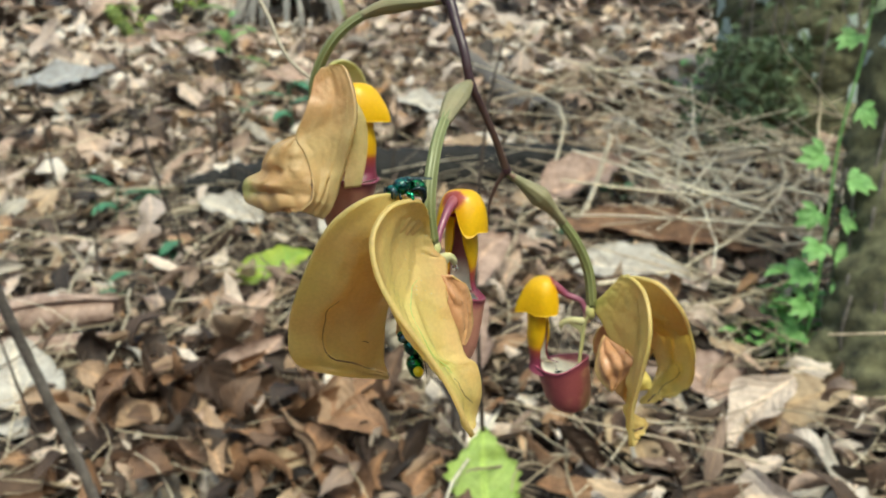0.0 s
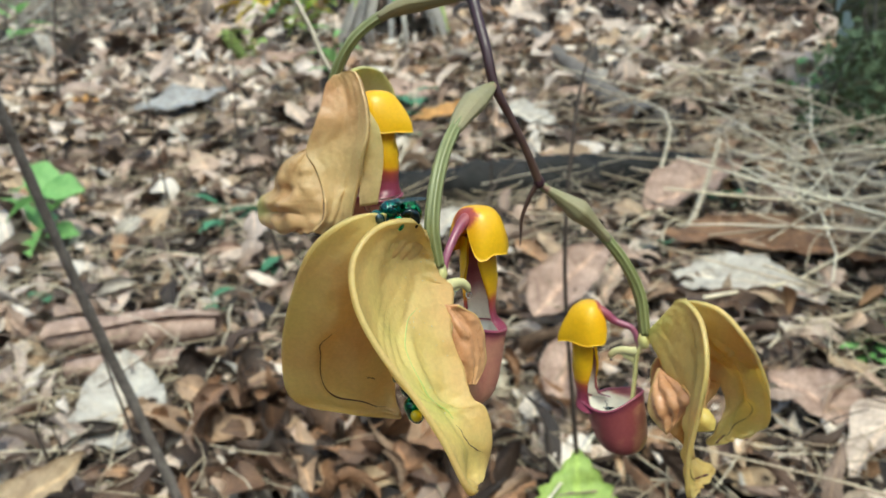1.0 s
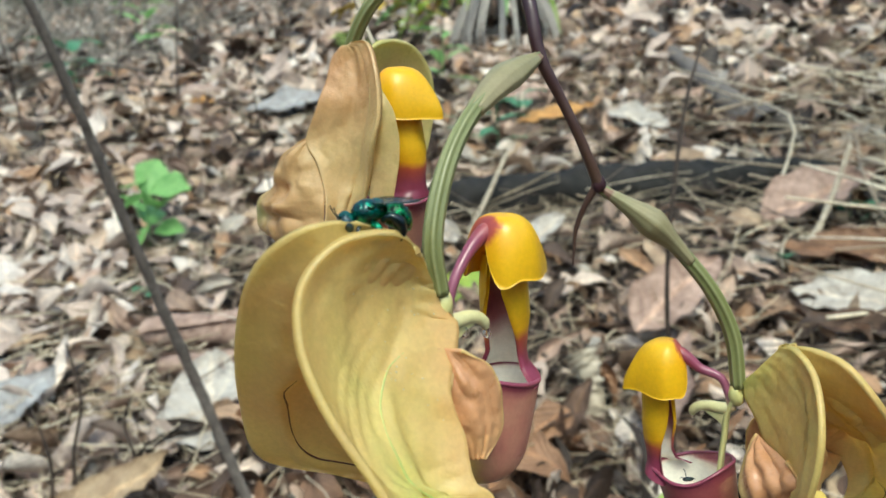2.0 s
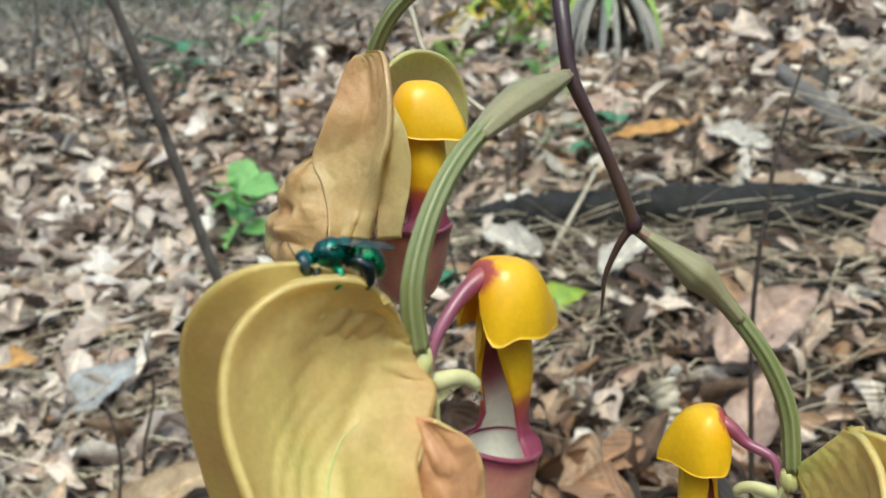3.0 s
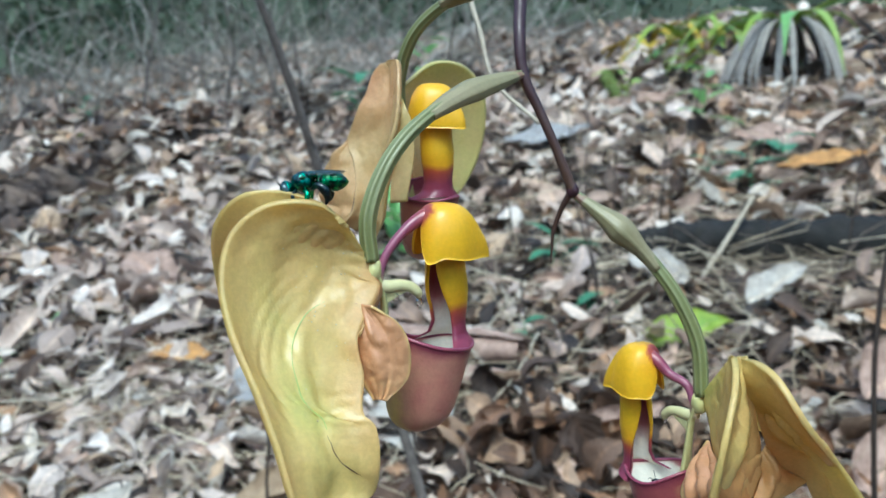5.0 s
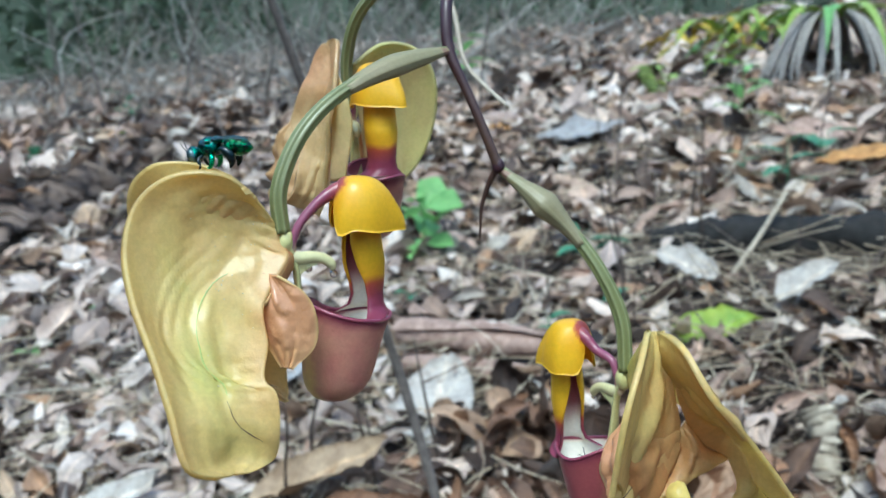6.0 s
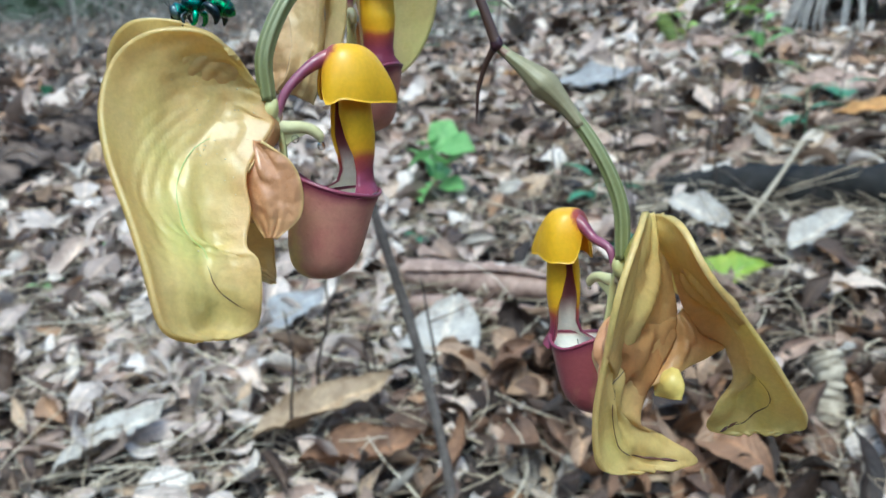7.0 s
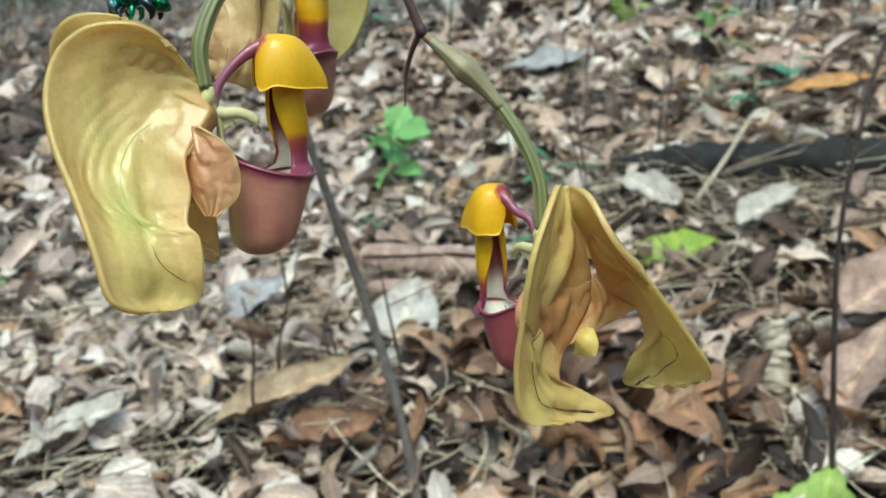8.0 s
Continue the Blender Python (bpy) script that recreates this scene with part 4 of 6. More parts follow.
lip_and_column(flower_b, [(0.0120, -0.0014, -0.0106, 0.0006)], ((-1, 0.004, 0.9),), Matrix.Translation((0.0022, 0, -0.0024)) @ Matrix.Diagonal((0.88, 0.92, 1.03, 1)), BUCKET_RED, (14, -14), Matrix.Translation((-0.0046, 0, -0.0054)) @ Matrix.Diagonal((1.0, 1.06, 0.89, 1)))
RIM_C = [(0.0660, 0.3085, 0.6105), (0.0690, 0.3010, 0.6120), (0.0721, 0.2910, 0.6081), (0.0725, 0.2825, 0.5970), (0.0703, 0.2819, 0.5817), (0.0677, 0.2828, 0.5657), (0.0684, 0.2855, 0.5520), (0.0730, 0.2960, 0.5475)]
INN_C = [(0.0680, 0.3085, 0.6112), (0.0715, 0.3113, 0.5977), (0.0730, 0.3137, 0.5841), (0.0736, 0.3113, 0.5766), (0.0717, 0.3038, 0.5679), (0.0712, 0.2990, 0.5600), (0.0740, 0.3070, 0.5545), (0.0807, 0.3142, 0.5467), (0.0780, 0.3080, 0.5458)]
_, gc = sepal(flower_b, "pale yellow sepal wing with a folded tip", SEPAL, RIM_C, INN_C, -0.0028,
              lambda u, v: 0.40 + 0.4 * max(0, v - 0.6) * 2.5 * math.exp(-((u - 0.4) / 0.3) ** 2), wave=0.0014, seed=8.0, ripple=0.0012, folds=0.0008, crinkle=0.0002, nu=80, nv=36, arcs=((0.1, 0.95, 0.0028, 0.00026, 0.004, 0.03),), steps=(([(0.46, 0.72), (0.56, 0.55), (0.63, 0.36), (0.73, 0.31), (0.81, 0.32), (0.83, 0.52), (0.85, 0.76)], 0.0009, 0.02),))
RIM_D = [(0.0672, 0.3120, 0.6100), (0.0740, 0.3050, 0.6110), (0.0800, 0.2995, 0.6093), (0.0871, 0.2975, 0.6005), (0.0931, 0.3058, 0.5887), (0.0991, 0.3172, 0.5734), (0.1022, 0.3320, 0.5565), (0.0950, 0.3300, 0.5520)]
INN_D = [(0.0690, 0.3100, 0.6108), (0.0719, 0.3122, 0.5976), (0.0738, 0.3152, 0.5862), (0.0779, 0.3183, 0.5794), (0.0826, 0.3222, 0.5755), (0.0857, 0.3232, 0.5683), (0.0825, 0.3205, 0.5605), (0.0795, 0.3235, 0.5515), (0.0860, 0.3270, 0.5505)]
_, gd = sepal(flower_b, "pale yellow sepal wing with a folded tip", SEPAL, RIM_D, INN_D, 0.0030,
              lambda u, v: 0.40 + 0.4 * max(0, v - 0.6) * 2.5 * math.exp(-((u - 0.4) / 0.3) ** 2), wave=0.0016, seed=11.0, ripple=0.0012, folds=0.0008, crinkle=0.0002, nu=80, nv=36, arcs=((0.1, 0.95, 0.0028, 0.00026, 0.004, 0.03),), steps=(([(0.69, 0.48), (0.75, 0.30), (0.80, 0.34), (0.85, 0.55), (0.87, 0.76)], 0.0009, 0.02),))
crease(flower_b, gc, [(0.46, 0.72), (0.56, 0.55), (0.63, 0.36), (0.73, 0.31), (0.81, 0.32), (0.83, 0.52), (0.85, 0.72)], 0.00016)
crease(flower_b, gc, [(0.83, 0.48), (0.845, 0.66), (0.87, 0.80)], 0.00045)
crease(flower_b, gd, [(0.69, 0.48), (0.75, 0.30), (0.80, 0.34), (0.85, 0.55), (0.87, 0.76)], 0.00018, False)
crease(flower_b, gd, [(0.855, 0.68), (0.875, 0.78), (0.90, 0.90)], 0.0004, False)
PETAL_EDGE = [(0.0619, 0.3069, 0.5861), (0.0667, 0.2971, 0.5852), (0.0689, 0.2905, 0.5832), (0.0665, 0.2928, 0.5764), (0.0633, 0.2959, 0.5697)]
v, f, t, g = sheet([(0.0609, 0.3092, 0.5865), (0.0583, 0.3059, 0.5800), (0.0571, 0.3013, 0.5745), (0.0597, 0.2992, 0.5708), (0.0628, 0.2964, 0.5685)],
                   PETAL_EDGE, 0.0014, 56, 34, 0.0007, 0.0008, 0.0018, 41.0, crinkle=0.0003, folds=0.0007,
                   tones=lambda u, v: 0.05 + 0.6 * min(1, 3 * v) * (1 - 0.6 * max(0, u - 0.7) / 0.3))
part("petal", mesh_of("petal", v, f, t), PETAL, flower_b, "crumpled orange petal beside the bucket")
web(flower_b, INN_C[2:5], INN_D[2:5], 0.003)
web(flower_b, PETAL_EDGE[1:], INN_C[2:6], 0.001)
v, f, t, _ = sheet([(0.0722, 0.3082, 0.5725), (0.0716, 0.3074, 0.5688), (0.0720, 0.3066, 0.5648)], [(0.0768, 0.3086, 0.5722), (0.0792, 0.3068, 0.5688), (0.0790, 0.3056, 0.5656)], 0.0022, 24, 18, 0.0008, 0.0006, 0.0012, 51.0, tones=lambda u, v: 0.1)
part("inner_lobe", mesh_of("inner_lobe", v, f, t), HOOD_PALE, flower_b, "small bright yellow inner lobe")
sepal(flower_b, "pale yellow outer face of the sepal", SEPAL, RIM_C[:5], [(0.0572, 0.3148, 0.5975), (0.0580, 0.3140, 0.5940), (0.0610, 0.3100, 0.5890), (0.0655, 0.3030, 0.5800), (0.0690, 0.2900, 0.5740)], 0.0012, lambda u, v: 0.42 - 0.25 * v * (1 - u), seed=30.0)
sepal(flower_b, "pale yellow outer face of the sepal", SEPAL, RIM_D[:5], [(0.0575, 0.3165, 0.5975), (0.0600, 0.3190, 0.5930), (0.0680, 0.3230, 0.5880), (0.0780, 0.3240, 0.5840), (0.0880, 0.3150, 0.5840)], -0.0012, lambda u, v: 0.42 - 0.25 * v * (1 - u), seed=33.0)

# the upper flower behind, older and browner
BASE_C = (-0.0525, 0.3250, 0.6690)
flower_c = thing("orchid_flower", frame_of(BASE_C, (0.87, -0.49)), "ageing bucket orchid flower with brownish ochre sepals", "orchid flower", "flowers of the orchid")
stalk(flower_c, [(-0.0010, 0.3190, 0.7125), (-0.0223, 0.3230, 0.7108), (-0.0345, 0.3215, 0.7060), (-0.0440, 0.3205, 0.6975), (-0.0510, 0.3225, 0.6840), BASE_C], 0.34)
lip_and_column(flower_c, [], lip=Matrix.Translation((-0.0014, 0.0034, 0.0006)) @ Matrix.Diagonal((1.0, 1.04, 1.02, 1)), turns=(24, 16))
RIM_E = [(-0.0425, 0.3062, 0.6898), (-0.0372, 0.3045, 0.6895), (-0.0335, 0.3000, 0.6815), (-0.0325, 0.2975, 0.6720), (-0.0345, 0.2965, 0.6640), (-0.0369, 0.2984, 0.6555), (-0.0390, 0.2990, 0.6490), (-0.0420, 0.3010, 0.6400), (-0.0470, 0.3030, 0.6340)]
INN_E = [(-0.0455, 0.3062, 0.6890), (-0.0482, 0.3050, 0.6858), (-0.0494, 0.3030, 0.6800), (-0.0514, 0.3000, 0.6735), (-0.0548, 0.2997, 0.6650), (-0.0516, 0.2980, 0.6592), (-0.0493, 0.2964, 0.6525), (-0.0484, 0.2949, 0.6475), (-0.0491, 0.2936, 0.6426), (-0.0528, 0.2929, 0.6389)]
_, ge = sepal(flower_c, "brownish ochre sepal with fine veins", SEPAL_OLD, RIM_E, INN_E, 0.0040,
              lambda u, v: 0.46 + 0.25 * math.exp(-((u - 0.15) / 0.2) ** 2) + 0.2 * (v - 0.5), wave=0.0006, seed=15.0, folds=0.0003, crinkle=0.0002, nu=80, nv=36, arcs=((0.0, 0.5, 0.0019, 0.00012, 0.004, 0.02),))
FLAP_RIM = [(-0.0546, 0.3004, 0.6656), (-0.0591, 0.3025, 0.6632), (-0.0646, 0.3047, 0.6600), (-0.0685, 0.3067, 0.6546), (-0.0704, 0.3074, 0.6506), (-0.0766, 0.3114, 0.6472), (-0.0782, 0.3121, 0.6429), (-0.0761, 0.3096, 0.6390), (-0.0685, 0.3069, 0.6379), (-0.0585, 0.2986, 0.6378)]
FLAP_INN = [(-0.0547, 0.3014, 0.6652), (-0.0529, 0.2999, 0.6615), (-0.0512, 0.2988, 0.6575), (-0.0499, 0.2976, 0.6536), (-0.0491, 0.2965, 0.6503), (-0.0488, 0.2958, 0.6473), (-0.0491, 0.2950, 0.6444), (-0.0501, 0.2942, 0.6418), (-0.0522, 0.2942, 0.6395), (-0.0553, 0.2952, 0.6379)]
sepal(flower_c, "wrinkled orange flap of the sepal with a greenish tip", SEPAL_OLD, FLAP_RIM, FLAP_INN, 0.0060,
      lambda u, v: 0.64 - 0.75 * math.exp(-((u - 0.64) / 0.10) ** 2 - (v / 0.3) ** 2), wave=0.0012, seed=17.0, folds=0.0005, ripple=0.0014, crinkle=0.0003, dents=((0.42, 0.30, 0.07, 0.3, -0.0018), (0.68, 0.45, 0.06, 0.3, -0.0022), (0.55, 0.55, 0.08, 0.15, 0.0012)))
RIM_F = [(-0.0500, 0.3240, 0.6830), (-0.0447, 0.3348, 0.6904), (-0.0378, 0.3442, 0.6884), (-0.0343, 0.3497, 0.6782), (-0.0358, 0.3500, 0.6622), (-0.0400, 0.3450, 0.6480), (-0.0455, 0.3370, 0.6400)]
INN_F = [(-0.0520, 0.3240, 0.6780), (-0.0530, 0.3260, 0.6740), (-0.0530, 0.3290, 0.6680), (-0.0525, 0.3300, 0.6620), (-0.0520, 0.3300, 0.6560), (-0.0510, 0.3300, 0.6480), (-0.0490, 0.3320, 0.6410)]
sepal(flower_c, "yellowish sepal standing behind the hood", SEPAL_OLD, RIM_F, INN_F, 0.0050, lambda u, v: 0.12 + 0.3 * v, seed=19.0)
v, f, t, _ = sheet([(-0.0352, 0.3012, 0.6800), (-0.0360, 0.3004, 0.6708), (-0.0364, 0.3002, 0.6604), (-0.0378, 0.3004, 0.6460)], [(-0.0344, 0.3008, 0.6802), (-0.0298, 0.3004, 0.6715), (-0.0291, 0.3006, 0.6604), (-0.0318, 0.3008, 0.6468)], 0.0009, 40, 18, 0.0008, 0.0010, 0.0008, 27.0, tones=lambda u, v: 0.22 + 0.2 * u)
part("sepal_edge", mesh_of("sepal_edge", v, f, t), SEPAL_OLD, flower_c, "yellowish rolled edge of the sepal")
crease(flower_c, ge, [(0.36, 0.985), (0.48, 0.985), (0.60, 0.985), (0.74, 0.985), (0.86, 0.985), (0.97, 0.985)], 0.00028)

# the stem that carries the flowers
stem = thing("orchid_spike", Matrix.Translation((-0.002, 0.318, 0.712)), "smooth dark purple hanging stem of the orchid", "orchid")
v, f, a = tube([(-0.030, 0.330, 1.05), (-0.014, 0.325, 0.86), (-0.004, 0.320, 0.735), (0.0015, 0.3125, 0.709), (0.0055, 0.3050, 0.6955), (0.0080, 0.3027, 0.6840), (0.0129, 0.3037, 0.6733), (0.0172, 0.3048, 0.6635), (0.0216, 0.3066, 0.6515)],
               [0.0024, 0.0023, 0.0021, 0.0019, 0.0017, 0.0016, 0.0013, 0.0013, 0.0015], 14, 70)
part("stalk", mesh_of("stalk", v, f, a), RACHIS, stem)
for c in ((0.0076, 0.3030, 0.6845), (0.0214, 0.3066, 0.6520), (-0.0012, 0.3180, 0.7130)):
    b = ball(c, (0.0018, 0.0017, 0.0024), 10, 14, None, lambda s, w: 1 + 0.15 * noise.noise((4 * s, math.cos(w), math.sin(w))))
    part("node", mesh_of("node", *b, [0.3] * len(b[0])), RACHIS, stem)
v, f, a = tube([(0.0210, 0.3066, 0.6515), (0.0180, 0.3066, 0.6465), (0.0155, 0.3067, 0.6400), (0.0150, 0.3068, 0.6350), (0.0146, 0.3069, 0.6305)], [0.0011, 0.0008, 0.0006, 0.0004, 0.0002], 8, 24)
part("withered_tip", mesh_of("withered_tip", v, f, [0.9] * len(v)), RACHIS, stem, "thin withered brown tip")

# ---- the bees ----
SPOT = (-0.0051, 0.0026, -0.0001)
WAIST, FOLD, WING_ROOT = Vector((-0.0012, 0, 0.0006)), Vector((-0.0046, 0, 0.0010)), Vector((0.0004, 0, 0.0026))


def banded(x0, x1, radius, bands, rows=40, sides=28):
    """A body of overlapping horny rings along x, with a raised lip at the end of each ring."""
    verts, faces = [], []
    for i in range(rows + 1):
        s = i / rows
        lip = (s * bands) % 1.0
        r = np.interp(s, *radius) * (1 + 0.06 * lip ** 2 - 0.05 * math.exp(-(lip / 0.10) ** 2) * (s > 0.05))
        for k in range(sides):
            w = 2 * math.pi * k / sides
            verts.append((x0 + (x1 - x0) * s, r * math.cos(w), r * (0.94 if math.sin(w) < 0 else 1.0) * math.sin(w)))
    for i in range(rows):
        for k in range(sides):
            a, b = i * sides + k, i * sides + (k + 1) % sides
            faces.append((a, b, b + sides, a + sides))
    faces += [tuple(range(sides)), tuple(rows * sides + k for k in reversed(range(sides)))]
    return verts, faces


def bee(name, label, spot=False):
    """A stout metallic bee along x; the one with the yellow load keeps its legs tucked in."""
    root = thing(name, Matrix(), label, "bee")
    pitted = lambda f, w: 1 + 0.05 * noise.noise((9 * f, 2.2 * math.cos(w), 2.2 * math.sin(w)))
    put = lambda nm, geo, mat, up, lab="": part(nm, mesh_of(nm, *geo[:2]), mat, up, lab, True)
    head = put("head", ball((0.0049, 0, -0.0005), (0.0015, 0.0021, 0.0021), 26, 28, (0, 14, 0), pitted), BEE_TEAL, root)
    put("face", ball((0.0060, 0, -0.0013), (0.0008, 0.0010, 0.0011), 12, 14), BEE_GREEN, head, "shining green face")
    for side in (-1, 1):
        put("eye", ball((0.0052, 0.00145 * side, -0.0005), (0.0010, 0.0008, 0.0016), 14, 16, (0, 14, 0)), BEE_EYE, head, "greyish compound eye")
        put("antenna", tube([(0.0060, 0.0005 * side, 0.0002), (0.0067, 0.0008 * side, 0.0012), (0.0072, 0.0013 * side, 0.0026)], [0.00013, 0.0001, 0.00008], 6, 12), BEE_BLACK, head, "thin black antenna")
    thorax = put("thorax", ball((0.0014, 0, 0.0007), (0.0026, 0.0024, 0.0024), 36, 32, None, lambda f, w: pitted(f, w) * (1 - 0.07 * math.exp(-((f - 0.36) / 0.035) ** 2) * max(0, math.sin(w)))), BEE_TEAL, root)
    put("scutellum", ball((-0.0006, 0, 0.0019), (0.0013, 0.0018, 0.0011), 16, 18), BEE_TEAL, thorax, "rounded plate at the back of the thorax")
    for side in (-1, 1):
        put("wing_base", ball((0.0010, 0.0021 * side, 0.0018), (0.0007, 0.0005, 0.0005), 8, 10), BEE_GREEN, thorax, "small green plate over the wing root")
    abdomen = put("abdomen", banded(-0.0010, -0.0049, ((0, 0.10, 0.22, 0.5, 0.8, 1.0), (0.0005, 0.0008, 0.0017, 0.0023, 0.0024, 0.0022)), 3), BEE_GREEN, root, "banded green abdomen")
    put("abdomen_tip", banded(-0.0043, -0.0086, ((0, 0.2, 0.45, 0.7, 0.88, 1.0), (0.0020, 0.0023, 0.0021, 0.0016, 0.0009, 0.0001)), 4), BEE_GREEN, abdomen, "tapering end of the abdomen")
    for side in (-1, 1):
        vv, ff, tt, _ = sheet([(0.0006, 0.0018 * side, 0.0024), (-0.0024, 0.0028 * side, 0.0022), (-0.0056, 0.0030 * side, 0.0019), (-0.0080, 0.0020 * side, 0.0018)],
                              [(0.0002, 0.0010 * side, 0.0027), (-0.0024, 0.0010 * side, 0.0029), (-0.0056, 0.0011 * side, 0.0025), (-0.0078, 0.0016 * side, 0.0021)], 0.0002, 20, 8, 0.00005, 0, 0)
        put("wing", (vv, ff), WING, root, "smoky folded wing")
        drop = -0.0034
        legs = [("leg", [(0.0030, 0.0012, -0.0009), (0.0037, 0.0022, -0.0017), (0.0034, 0.0026, -0.0030), (0.0038, 0.0028, -0.0037)], (0.0004, 0.0004, 0.0003, 0.0001), BEE_BLACK, "thin dark foreleg"),
                ("leg", [(0.0010, 0.0016, -0.0011), (0.0004, 0.0029, -0.0016), (0.0007, 0.0032, -0.0030), (0.0013, 0.0033, 0.6 * drop - 0.0016), (0.0016, 0.0034, drop)], (0.0006, 0.0007, 0.0006, 0.0003, 0.00012), BEE_LEG, "bright green middle leg"),
                ("leg", [(-0.0006, 0.0016, -0.0008), (-0.0022, 0.0027, -0.0002), (-0.0034, 0.0029, -0.0014), (-0.0038, 0.0029, -0.0030), (-0.0032, 0.0030, -0.0044)], (0.0005, 0.0008, 0.0011, 0.0008, 0.0002), BEE_BLACK, "swollen dark hind leg")]
        for nm, pts, rad, mat, lab in (() if spot else legs):
            put(nm, tube([(x, y * side, z) for x, y, z in pts], rad, 10, 24, rough=0.12), mat, root, lab)
    if spot:
        put("spot", ball(SPOT, (0.0015, 0.0016, 0.0014), 8, 10), BEE_SPOT, root, "yellow pollen load")
    for ob in root.children_recursive:
        ob.data.transform(Matrix.Scale(1.07, 4))
    return root


visitor = bee("orchid_bee", "metallic green orchid bee standing on a yellow sepal")
hidden_bee = bee("orchid_bee", "dark green orchid bee with a yellow load, clinging under a sepal", True)
hidden_bee.matrix_basis = pose(-0.0092, 0.2290, 0.6105, 0, -75, 200)

insect = thing("small_insect", Matrix.Translation((0.0442, 0.3165, 0.5680)), "tiny dark insect with thin legs on the bucket's rim", "insect")
v, f = ball((0, 0, 0), (0.0016, 0.0007, 0.0006), 10, 10, (0, 0, 20))
part("body", mesh_of("body", v, f), BEE_BLACK, insect, local=True)
for x, y, z in ((-0.0014, 0.0006, 0.0026), (0.0016, -0.0012, 0.0006), (-0.0022, -0.0008, 0.0004), (0.0020, 0.0010, -0.0004)):
    v, f, _ = tube([(0.3 * x, 0.3 * y, 0), (0.7 * x, 0.7 * y, 0.7 * z + 0.0004), (x, y, z)], [0.00013, 0.00011, 0.00008], 5, 8)
    part("leg", mesh_of("leg", v, f), BEE_BLACK, insect, local=True)


# ---- sticks, stems and the fallen log ----
def rod(name, points, radii, mat, label, category, group="", n=24, sides=8, rough=0.15):
    v, f, a = tube(points, radii, sides, n, rough=rough)
    return solo(name, mesh_of(name, v, f), mat, label, category, group)


def stood(x, y, top, lean=(0.0, 0.0), bend=0.01, r=(0.0022, 0.0008), mat=None, label="thin dark dead stem standing up from the litter", group="dead stems"):
    z = ground_z(x, y)
    pts = [(x, y, z - 0.01), (x + 0.35 * lean[0] + bend, y + 0.35 * lean[1], z + 0.35 * top), (x + 0.7 * lean[0] - bend, y + 0.7 * lean[1], z + 0.7 * top), (x + lean[0], y + lean[1], z + top)]
    return rod("standing_twig", pts, r, mat or TWIG_DARK, label, "twig", group, 16, 6)


rod("leaning_twig", [(-0.464, 0.60, 0.86), (-0.452, 0.66, 0.72), (-0.444, 0.75, 0.47), (-0.428, 0.785, 0.345), (-0.385, 0.79, 0.194), (-0.345, 0.776, 0.02)], [0.003, 0.004, 0.005, 0.0055, 0.006, 0.0065], TWIG, "bare grey twig leaning up from the litter", "twig", n=50, sides=8)
rod("standing_twig", [(0.050, 1.02, 0.70), (0.030, 0.985, 0.61), (0.0175, 0.965, 0.46), (0.0235, 0.978, 0.295), (0.036, 0.995, 0.08)], [0.0012, 0.0022, 0.0026, 0.0030, 0.0034], TWIG_DARK, "thin brown dead stem with a bent top", "twig", "dead stems", 40, 6)
for x, y, h, lx, ly, r in ((0.185, 1.01, 0.13, -0.012, 0.0, 0.003), (-0.56, 1.62, 0.34, -0.10, 0.05, 0.003), (-0.62, 1.75, 0.42, -0.12, 0.06, 0.003), (-0.72, 1.60, 0.24, -0.03, 0.02, 0.0025),
                       (-0.50, 1.50, 0.14, 0.01, 0.01, 0.0025), (-0.55, 1.0, 0.22, -0.05, 0.0, 0.003), (-0.60, 0.92, 0.16, -0.05, 0.02, 0.0022), (-0.40, 1.02, 0.10, 0.0, 0.02, 0.0035),
                       (-0.33, 1.95, 0.16, 0.0, 0.01, 0.0025), (-0.18, 2.0, 0.30, 0.02, 0.0, 0.003), (-1.05, 2.1, 0.4, -0.05, 0.02, 0.003), (-1.5, 2.3, 0.45, -0.12, 0.02, 0.003),
                       (-2.6, 2.9, 0.9, -0.1, 0.0, 0.005), (-2.2, 3.4, 1.1, 0.15, 0.0, 0.006), (0.62, 2.35, 0.55, 0.20, 0.1, 0.004), (-0.85, 3.0, 0.5, 0.03, 0.0, 0.003),
                       (-0.96, 2.36, 0.46, 0.02, 0.0, 0.003), (-0.82, 2.28, 0.29, -0.01, 0.0, 0.003), (-0.67, 2.22, 0.26, 0.01, 0.0, 0.003), (-0.67, 0.82, 0.23, -0.02, 0.0, 0.003), (-0.72, 0.91, 0.26, 0.01, 0.0, 0.003), (-0.71, 0.98, 0.15, 0.03, 0.0, 0.003), (-0.57, 3.07, 0.34, 0.02, 0.0, 0.003), (-0.57, 2.05, 0.37, -0.02, 0.0, 0.003)):
    stood(x, y, h, (lx, ly), rng.uniform(-0.012, 0.012), (r, 0.4 * r))
for k in range(11):
    x, y = rng.uniform(-5.6, -2.4), rng.uniform(2.6, 6.0)
    stood(x, y, rng.uniform(0.6, 1.9), (rng.uniform(-0.6, 0.6), rng.uniform(-0.2, 0.2)), rng.uniform(-0.08, 0.08), (rng.uniform(0.004, 0.010), 0.003), TWIG, "thin grey dead stem on the far slope", "far dead stems")
rod("bleached_stick", [(0.205, 1.74, ground_z(0.205, 1.74) + 0.004), (0.285, 1.88, 0.33), (0.345, 1.97, 0.475)], [0.008, 0.007, 0.005], STICK, "pale bleached stick leaning in dry grass", "stick")
